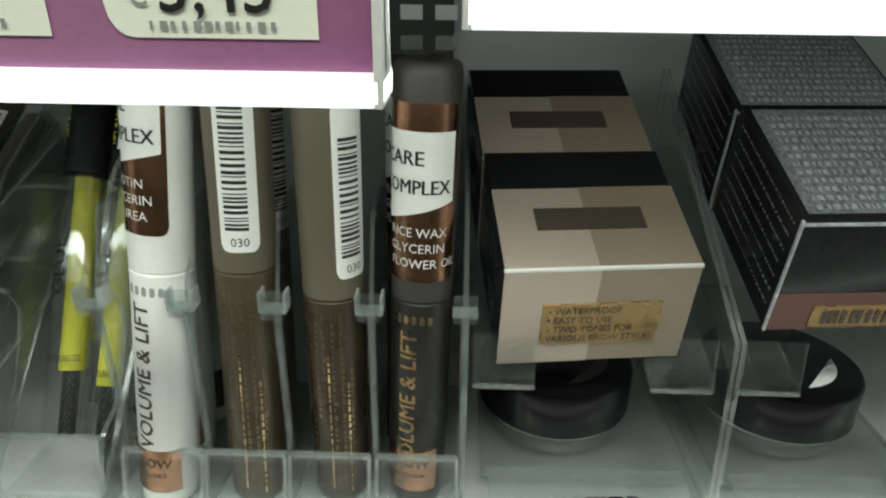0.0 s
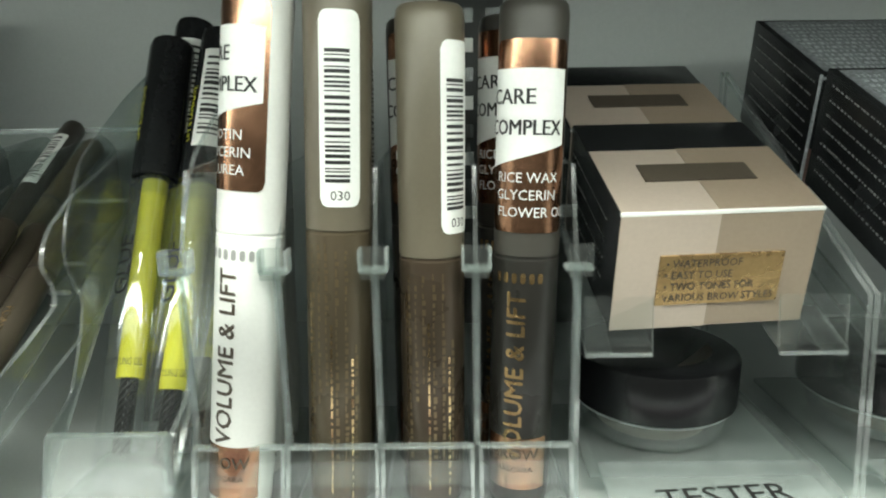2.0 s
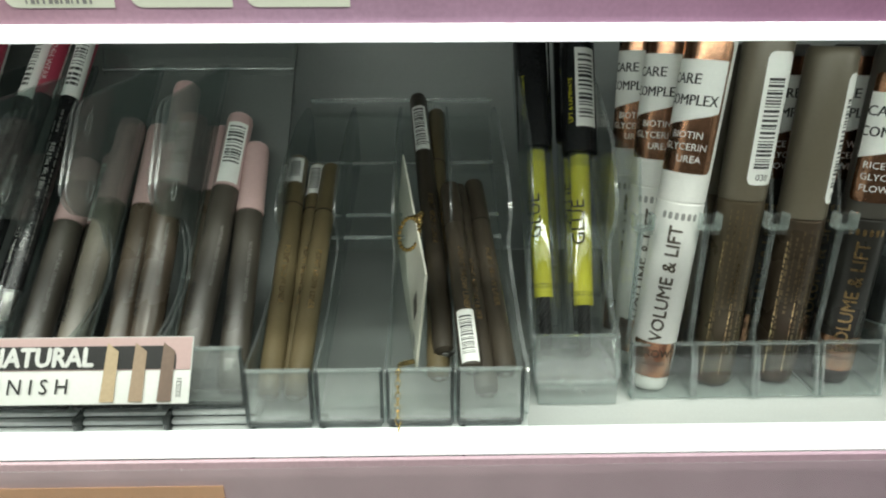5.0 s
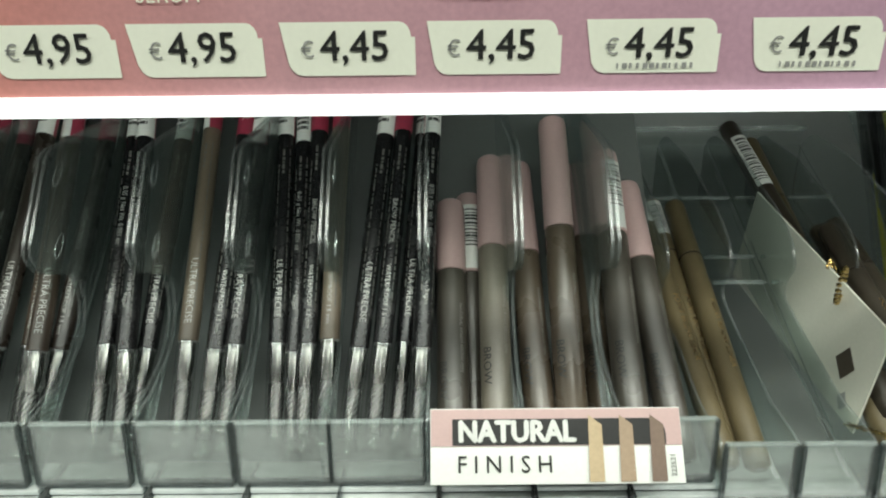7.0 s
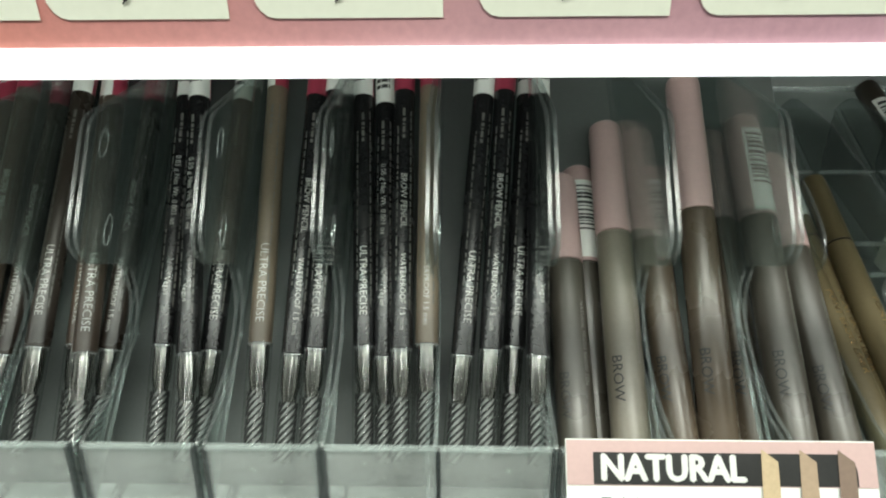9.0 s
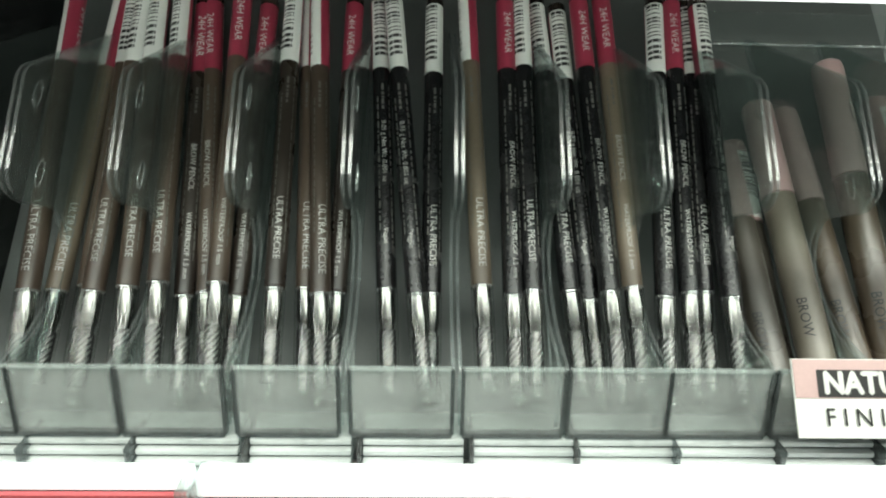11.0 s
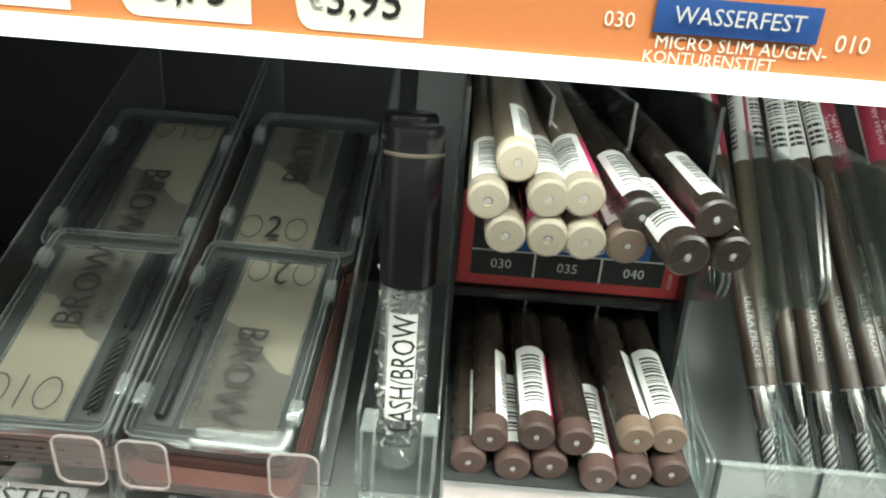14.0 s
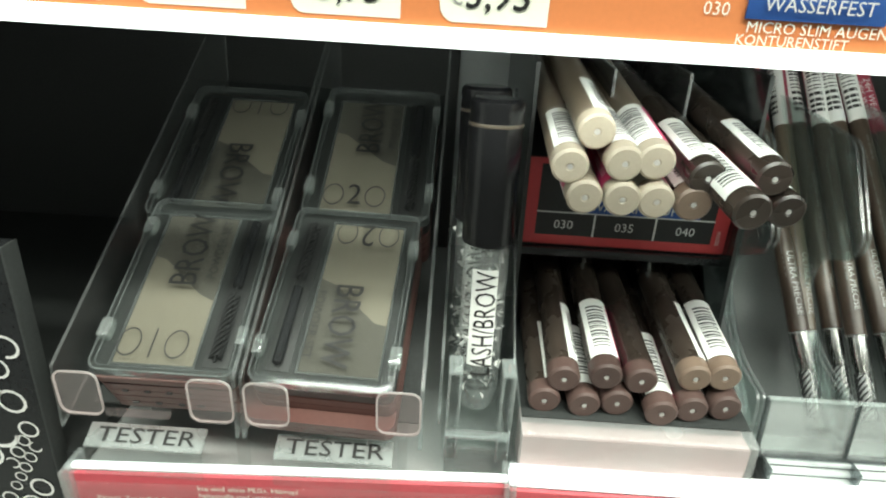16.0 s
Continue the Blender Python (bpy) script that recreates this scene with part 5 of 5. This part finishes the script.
part("black_field", bm, INK, lc, "black printed field")
part("blue_stripe", box(-0.3740, -0.3330, -0.0013, -0.0010, 0.0800, 0.0850), BLUE, lc, "blue printed stripe")
part("lettering", letters("WATERPROOF", 0.0044, LETTER), LETTER, lc, m=FRONT(-0.3560, -0.0015, 0.0824))
for x, text in ((-0.379, "030"), (-0.358, "035"), (-0.337, "040")):
    part("lettering", letters(text, 0.0045, LETTER), LETTER, lc, m=FRONT(x, -0.0012, 0.0752))
for x, text in ((-0.379, "010"), (-0.358, "020"), (-0.337, "025")):
    part("lettering", letters(text, 0.0045, LETTER), LETTER, lc, m=FRONT(x, -0.0012, 0.0905))
for x in (-0.3685, -0.3475):
    part("rule_line", box(x - 0.0003, x + 0.0003, -0.0013, -0.0010, 0.0714, 0.0795), LETTER, lc)
part("rule_line", box(-0.3885, -0.3275, -0.0012, -0.0010, 0.0795, 0.0799), LETTER, lc)
part("side_flap", box(-0.3216, -0.3208, -0.0006, 0.0120, 0.0676, 0.0960), SIGNRED, lc, "red side flap")
part("code", letters("222508", 0.0018, LETTER), LETTER, lc, m=plane_pose((-0.3252, -0.0010, 0.0735), (0, 0, 1), (-1, 0, 0)))


def jumbo(end_mat, body_mat, caption):
    """A thick waterproof pencil; its flat end faces the front, with a wrapped label near it."""
    r, n = 0.0049, 0.1250
    th = thing("jumbo_pencil", caption, "eye pencil", group="jumbo pencils in the holder")
    part("barrel", lathe([(r, 0.005), (r, n), (0, n)], 20), body_mat, th)
    e = part("end_cap", lathe([(0, 0.0004), (r * 0.18, 0.0003), (r * 0.24, 0), (r * 0.86, 0), (r, 0.0007), (r, 0.0051)], 24), end_mat, th, "rounded coloured end")
    # pale disc painted as the glint in the end's dimple
    part("end_dimple", lathe([(0, 0.0001), (r * 0.15, 0.0001), (r * 0.15, 0.0005)], 10), PALELETTER, e)
    lab = part("code_label", arc_patch(r + 0.0001, 0.0052, 0.0330, 30, 140, 12), PAPER, th, "white wrapped label")
    part("bar_code", code_on_barrel(r + 0.00016, 0.0090, 0.0290, 52, 118, 20, 11), INK, lab)
    pk = part("pink_wrap", arc_patch(r + 0.0001, 0.0052, 0.0330, 140, 235, 12), PINK, th, "pink printed wrap")
    part("lettering", wrapped("WATERPROOF", 0.0030, LETTER, r + 0.00018, 0.0190, 188, 1), LETTER, pk)
    return th


UPPER = [(-0.3820, -0.0440, 0.1180, "b", 50), (-0.3880, -0.0460, 0.1090, "b", 5), (-0.3740, -0.0460, 0.1105, "b", 20), (-0.3660, -0.0460, 0.1115, "b", -30), (-0.3520, -0.0460, 0.1080, "d", 5),
         (-0.3453, -0.0600, 0.1045, "d", -25), (-0.3350, -0.0460, 0.1090, "d", 20), (-0.3290, -0.0457, 0.1003, "d", 0), (-0.3830, -0.0460, 0.1008, "b", -150), (-0.3730, -0.0460, 0.1008, "b", -150),
         (-0.3640, -0.0460, 0.1008, "b", -30), (-0.3540, -0.0455, 0.1005, "t", 0)]
LOWER = [(-0.3860, -0.0480, 0.0358, "m", 60), (-0.3810, -0.0480, 0.0440, "m", 75), (-0.3740, -0.0490, 0.0358, "m", 20), (-0.3690, -0.0490, 0.0465, "m", 0), (-0.3640, -0.0480, 0.0365, "m", 70),
         (-0.3580, -0.0480, 0.0450, "m", 130), (-0.3512, -0.0510, 0.0360, "m", 0), (-0.3420, -0.0470, 0.0465, "t", 75), (-0.3415, -0.0490, 0.0365, "m", 60), (-0.3335, -0.0470, 0.0475, "t", 0),
         (-0.3310, -0.0475, 0.0368, "m", 120)]
TONE = {"b": (BEIGE, TAUPE, "beige"), "d": (COCOA, COCOA, "dark brown"), "t": (mat("taupe_end", (0.19, 0.135, 0.10), 0.45, 0, 0.08, 90), COCOA, "taupe"), "m": (MAROON, COCOA, "reddish brown")}
first = {}
for rows, dz in ((UPPER, 0.112), (LOWER, 0.125)):
    for i, (x, y, z, key, spin) in enumerate(rows):
        lean = 0.10 if (key == "d" and rows is UPPER) else 0.0
        at = stand((x, y, z), (x - lean * 0.5 + 0.02 * math.sin(i * 2.3), y + 0.98, z + dz), spin + 180)
        k = key + ("u" if rows is UPPER else "l")
        if k not in first:
            e, b, name = TONE[key]
            first[k] = jumbo(e, b, f"{name} ended thick pencil with white and pink label")
            first[k].matrix_basis = at
        else:
            copy_thing(first[k], at)

# ---- clear brow gel in a stand ----
CRYSTAL = acrylic("crystal_bottle", (0.93, 0.95, 0.94), 0.04, 0.14, 1.9)


def clear_gel(x, y, caption):
    r = 0.0074
    th = thing("lash_brow_tube", caption, "brow gel", pose(x, y, 0.0240, -5, -0.5, 0), "lash and brow gels")
    bt = part("bottle", lathe([(0, 0), (r * 0.7, 0), (r * 0.86, 0.002), (r * 0.94, 0.008), (r * 0.94, 0.055), (r * 0.7, 0.056)], 24), CRYSTAL, th, "clear bottle")
    part("gel_core", lathe([(0, 0.004), (r * 0.55, 0.004), (r * 0.55, 0.055), (0, 0.055)], 16), CLEAR, bt)
    part("brush", brush(0.0022, 0.010, 0.050, 2.5), GREYINK, bt, "pale twisted brush")
    cap = part("cap", lathe([(r * 0.9, 0.0555), (r * 1.05, 0.0562), (r * 1.05, 0.0910), (r * 1.02, 0.0945), (r * 1.06, 0.0955), (r * 1.04, 0.0972), (r * 0.9, 0.0982), (0, 0.0982)], 28), GLOSSBLACK, th, "glossy black cap")
    part("cap_line", lathe([(r * 1.055, 0.0905), (r * 1.065, 0.0908), (r * 1.065, 0.0912), (r * 1.055, 0.0915)], 28), CHOCO, cap)
    fld = part("white_field", arc_patch(r * 0.95 + 0.0001, 0.0170, 0.0490, -124, -58, 8), PAPER, bt, "white printed field")
    part("lettering", wrapped("LASH/BROW", 0.0094, INK, r * 0.95 + 0.0003, 0.0310, -84, 1, 0.66), INK, fld)
    # loose white triangles paint the sparkle inside the clear bottle
    bm = bmesh.new()
    rnd = random.Random(5)
    for k in range(130):
        a, z = rnd.uniform(0, 6.28), rnd.uniform(0.006, 0.053)
        rr = r * rnd.uniform(0.7, 0.90)
        c = Vector((rr * math.cos(a), rr * math.sin(a), z))
        bm.faces.new([bm.verts.new(c + Vector((rnd.uniform(-1, 1), rnd.uniform(-1, 1), rnd.uniform(-1, 1))) * 0.0016) for _ in range(3)])
    part("flecks", bm, PAPER, bt, "white flecks painted as glints in the bottle")
    for k, word in enumerate(("SHAPING", "CONDITIONING", "MASCARA")):
        part("lettering", wrapped(word, 0.0019, INK, r * 0.95 + 0.0002, 0.0135 - 0.0022 * k, -92, 0), INK, bt)
    return th


clear_gel(-0.4060, -0.0345, "clear lash and brow gel tube with glossy black cap")
clear_gel(-0.4085, -0.0165, "clear lash and brow gel tube behind another")
st = thing("gel_stand", "clear acrylic stand holding lash and brow gels", "display stand")
for x in (-0.4155, -0.3993):
    p = part("front_post", sheet([(-0.0490, 0.0120), (-0.0475, 0.0445), (-0.0410, 0.0445), (-0.0400, 0.0120)], x, x + 0.0042), [CLEAR, CLEAR], st)
    part("post_edge", box(x, x + 0.0008, -0.0494, -0.0470, 0.0120, 0.0448, 0.0002), EDGE, p)
    part("post_edge", box(x + 0.0034, x + 0.0042, -0.0494, -0.0470, 0.0120, 0.0448, 0.0002), EDGE, p)
    part("post_top", box(x, x + 0.0042, -0.0492, -0.0400, 0.0440, 0.0450, 0.0003), EDGE, p)
part("cross_bar", box(-0.4155, -0.3951, -0.0492, -0.0478, 0.0200, 0.0232, 0.0004), EDGE, st)
part("base", box(-0.4165, -0.3940, -0.0500, 0.0600, 0.0160, 0.0180, 0.0004), CLEAR, st)
part("base_foot", box(-0.4150, -0.3955, -0.0470, 0.0550, 0.0, 0.0159, 0.0004), FROST, st)
part("side_plate", sheet([(-0.0400, 0.0180), (-0.0380, 0.0420), (0.0600, 0.0700), (0.0600, 0.0180)], -0.4180, -0.4170), [CLEAR, EDGE], st)
part("side_plate", sheet([(-0.0400, 0.0180), (-0.0380, 0.0420), (0.0600, 0.1100), (0.0600, 0.0180)], -0.3952, -0.3946), [CLEAR, EDGE], st)


# ---- brow palettes ----
def rounded(w, l, r, inset=0.0, n=5):
    pts = []
    for cx, cy, a0 in ((w - r, l - r, 0), (r, l - r, 90), (r, r, 180), (w - r, r, 270)):
        for k in range(n):
            a = radians(a0 + 90 * k / (n - 1))
            pts.append((cx + (r - inset) * math.cos(a), cy + (r - inset) * math.sin(a)))
    return pts


def plate(pts, z0, z1, bm=None):
    own = bm if bm is not None else bmesh.new()
    a = [own.verts.new((x, y, z0)) for x, y in pts]
    b = [own.verts.new((x, y, z1)) for x, y in pts]
    own.faces.new(a[::-1])
    own.faces.new(b)
    for i in range(len(pts)):
        j = (i + 1) % len(pts)
        own.faces.new((a[i], a[j], b[j], b[i]))
    return own


CASE = acrylic("palette_case", (0.55, 0.57, 0.56), 0.12, 0.10)
PANEL = mat("grey_case_lining", (0.026, 0.028, 0.027), 0.4, 0, 0.1, 40)


def palette(shade, caption, thick):
    w, l = 0.0385, 0.0595
    if thick:
        th = thing("brow_palette", caption, "brow palette", group="brow palettes")
        # dark clear cases, coloured with the red-brown reflection they carry
        part("case", plate(rounded(w, l, 0.003), -0.0040, -0.0003), REDBROWN, th, "closed case half with reddish brown reflection painted in")
        part("lid", plate(rounded(w, l, 0.003), -0.0076, -0.0043), REDBROWN, th, "lower lid with reddish brown reflection painted in")
        for x in (0.006, 0.012, 0.018, 0.023):
            part("latch", box(x, x + 0.0016, -0.0004, 0.0010, -0.0046, -0.0036, 0.0002), INK, th)
        return th
    th = thing("brow_palette", caption, "brow palette", group="brow palettes")
    part("case", plate(rounded(w, l, 0.003), -0.0072, -0.0030), PANEL, th, "grey plastic case")
    # brownish reflection on the front face, painted as a strip
    part("case_front", box(0.002, w - 0.002, -0.0003, 0.001, -0.0066, -0.0032, 0.0002), REDBROWN, th)
    lid = part("lid", plate(rounded(w, l, 0.003, 0.0002), -0.0016, -0.0002), LIDCLEAR, th, "clear lid")
    part("lid_rim", frame_ring(rounded(w, l, 0.0035), rounded(w, l, 0.0035, 0.0013), -0.0030, 0.0002), RIMCLEAR, lid, "clear rounded rim")
    # thin ring added for the highlight along the lid's rim
    part("rim_line", frame_ring(rounded(w, l, 0.0035, 0.0002), rounded(w, l, 0.0035, 0.0006), 0.0002, 0.0004), SIDERIM, lid)
    part("inner_line", frame_ring(rounded(w, l, 0.0035, 0.0016), rounded(w, l, 0.0035, 0.00185), -0.0002, 0.0001), SIDERIM, lid)
    pan = part("powder_pan", box(0.0050, 0.0262, 0.0038, 0.0545, -0.0031, -0.0026, 0.0002), POWDER, th, "pressed brow powder")
    bm = bmesh.new()
    bm.faces.new([bm.verts.new(c) for c in ((0.0051, 0.0385, -0.00255), (0.0085, 0.0380, -0.00255), (0.0215, 0.0265, -0.00255), (0.0261, 0.0245, -0.00255), (0.0261, 0.0544, -0.00255), (0.0051, 0.0544, -0.00255))])
    part("dark_powder", bm, POWDER2, pan, "darker powder corner")
    part("pan_frame", frame_ring([(0.0043, 0.0031), (0.0269, 0.0031), (0.0269, 0.0552), (0.0043, 0.0552)], [(0.0050, 0.0038), (0.0262, 0.0038), (0.0262, 0.0545), (0.0050, 0.0545)], -0.0031, -0.0023), CASE, pan)
    br = part("brush_well", box(0.0285, 0.0355, 0.0040, 0.0550, -0.0032, -0.0027, 0.0003), INK, th, "black brush compartment")
    part("brush", brush(0.0018, 0.002, 0.022, 1.5), BRISTLEDARK, br, "small twisted brush", pose(0.0320, 0.0040, -0.0012, -90, 0, 0))
    part("brush_handle", lathe([(0, 0), (0.0014, 0), (0.0014, 0.024), (0, 0.025)], 10), BLACK, br, m=pose(0.0320, 0.0290, -0.0016, -90, 0, 0))
    part("lettering", to_width(letters("BROW", 0.0112, INK), 0.0260), INK, lid, m=pose(0.0172, 0.0405, 0.00025, 0, 0, 90))
    part("lettering", letters("POWDER SET", 0.0036, INK), INK, lid, m=pose(0.0245, 0.0410, 0.00025, 0, 0, 90))
    for k, ch in enumerate(shade):
        x = 0.0088 + 0.0063 * k
        if ch == "0":
            oval = lambda s: [(0.0031 * s * math.cos(a * 0.2618), 0.0043 * s * math.sin(a * 0.2618)) for a in range(24)]
            part("digit", frame_ring(oval(1.0), oval(0.90), 0, 0.0001), INK, lid, m=pose(x, 0.0088, 0.00022))
        elif ch == "1":
            part("digit", box(-0.0002, 0.0002, -0.0043, 0.0043, 0, 0.0001), INK, lid, m=pose(x, 0.0088, 0.00022))
        else:
            part("digit", spread(letters(ch, 0.0118, INK), 0.8), INK, lid, m=pose(x, 0.0088, 0.00025))
    for y in (0.010, 0.046):
        part("hinge", box(-0.0006, 0.0024, y, y + 0.0055, -0.0028, 0.0006, 0.0003), GLASS, lid)
        part("latch", box(w - 0.0022, w + 0.0005, y, y + 0.0055, -0.0028, 0.0006, 0.0003), GLASS, lid)
    return th


SL = 28
STACK = {}
for lane_x, shade, turn in ((-0.5158, "010", False), (-0.4731, "020", True)):
    for row, (y, z) in enumerate(((-0.0638, 0.0483), (-0.0072, 0.0752))):
        for level in range(3):
            dn = 0.0078 * level
            dx, yaw = ((0.0015, -3), (0.0040, 0))[row] if turn else ((0, 0), (-0.0025, 0))[row]
            m = Matrix.Translation((lane_x + dx, y, z)) @ pose(0, 0, 0, SL, 0, yaw) @ Matrix.Translation((0, 0, -dn))
            flip = turn != (row == 1)
            if flip:
                m = m @ Matrix.Translation((0.0412, 0.0635, 0)) @ pose(0, 0, 0, 0, 0, 180)
            m = m @ Matrix.Diagonal((1.07, 1.067, 1, 1))
            if (shade, level > 0) not in STACK:
                STACK[(shade, level > 0)] = palette(shade, f"clear-lidded brow powder palette, shade {shade}, {'lower in' if level else 'on top of'} the stack", level)
                STACK[(shade, level > 0)].matrix_basis = m
            else:
                copy_thing(STACK[(shade, level > 0)], m)


# clear plastic; the pink light it transmits is put into its tint
PINKCLEAR = acrylic("acrylic_pink_showthrough", (0.95, 0.84, 0.84), 0.06, 0.05, 1.7)


TESTPLATE = acrylic("frosted_tester_plate", (0.72, 0.76, 0.75), 0.25, 0.27)


def palette_tray(x0, tx, caption):
    """A sloping clear chute with front tabs and a tester plate."""
    th = thing("palette_tray", caption, "display tray", pose(x0, 0, 0), "palette trays")
    w = 0.0500
    chute = [(-0.0650, 0.0290), (-0.0640, 0.0490), (0.0900, 0.1330), (0.0900, 0.1000)]
    part("side_plate", sheet(chute, -0.0030, -0.0020), [CLEAR, SIDERIM], th)
    part("side_plate", sheet(chute, w - 0.0030, w - 0.0020), [CLEAR, SIDERIM], th)
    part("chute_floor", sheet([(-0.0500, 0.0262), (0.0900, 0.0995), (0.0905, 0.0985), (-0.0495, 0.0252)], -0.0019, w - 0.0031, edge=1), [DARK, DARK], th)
    for sx in (-0.0015, w - 0.0150):
        bm = bmesh.new()
        pts = rounded(0.0125, 0.0150, 0.0030)
        bm2 = plate(pts, -0.0004, 0.0004, bm)
        t = part("front_tab", bm2, PINKCLEAR, th, "clear front tab", plane_pose((sx, -0.0655, 0.0342), (1, 0, 0), (0, -0.05, 1)))
        part("tab_rim", frame_ring(pts, rounded(0.0125, 0.0150, 0.0030, 0.0005), -0.0005, -0.0001), RIMHIGHLIGHT, t)
    part("tongue", box(tx - 0.0095, tx + 0.0095, -0.0600, -0.0580, 0.0292, 0.0312, 0.0006), PINKCLEAR, th, "clear tongue with pink show-through painted in")
    pl = part("tester_plate", sheet([(-0.0602, 0.0178), (-0.0535, 0.0212), (-0.0533, 0.0204), (-0.0600, 0.0170)], tx - 0.0180, tx + 0.0175, edge=1), [EDGE, TESTPLATE], th, "frosted tester plate")
    part("plate_front", sheet([(-0.0612, 0.0080), (-0.0606, 0.0168), (-0.0600, 0.0168), (-0.0606, 0.0080)], tx - 0.0180, tx + 0.0175, edge=1), [EDGE, CLEAR], th)
    part("lettering", to_width(letters("TESTER", 0.0068, INK), 0.0300), INK, pl, m=plane_pose((tx, -0.0572, 0.0198), (1, 0, 0), (0, 0.0067, 0.0034)))
    part("strut", box(0.0400, 0.0430, -0.0480, -0.0430, 0.0, 0.0240, 0.0006), CLEAR, th)
    return th


palette_tray(-0.5220, 0.0165, "clear sloping tray holding brow palettes and a tester plate")
palette_tray(-0.4700, 0.0217, "clear sloping tray holding brow palettes and a tester plate")

# black side board with rows of white maker's marks
sb = thing("side_board", "black side board with rows of white printed marks", "board")
part("board", box(-0.6500, -0.5370, -0.0560, -0.0500, -0.0300, 0.0800, 0.0006), BLACK, sb)
part("front_edge", box(-0.5369, -0.5362, -0.0562, -0.0498, -0.0300, 0.0800, 0.0002), DARK, sb)
rnd = random.Random(8)
ROWDIR = Vector((0.50, 0, 0.87))
for row, (size, x0, z0) in enumerate(((0.0038, -0.5600, 0.0450), (0.0052, -0.5560, 0.0250), (0.0060, -0.5570, 0.0080), (0.0030, -0.5500, 0.0050), (0.0026, -0.5540, -0.0100), (0.0036, -0.5470, -0.0120), (0.0026, -0.5545, 0.0560), (0.0030, -0.5440, -0.0240))):
    p = Vector((x0, -0.0563, z0))
    for k in range(7):
        rr = size * rnd.choice((0.7, 0.75, 1.0))
        if p.x + rr > -0.5385 or p.z > 0.074:
            break
        bm = bmesh.new()
        n = 12
        turn, span = rnd.choice((20, 40, 200)), rnd.choice((250, 285, 360))
        vs = []
        for q in range(n + 1):
            a = radians(turn + span * q / n)
            vs.append([bm.verts.new((s * math.cos(a), 0, s * 1.1 * math.sin(a))) for s in (rr, rr * 0.78)])
        for u, v in zip(vs, vs[1:]):
            bm.faces.new((u[0], v[0], v[1], u[1]))
        part("printed_mark", bm, LETTER, sb, m=Matrix.Translation(p) @ pose(0, 0, 0, 0, -60, 0))
        p = p + ROWDIR * (rr * 2.2 + 0.0006)
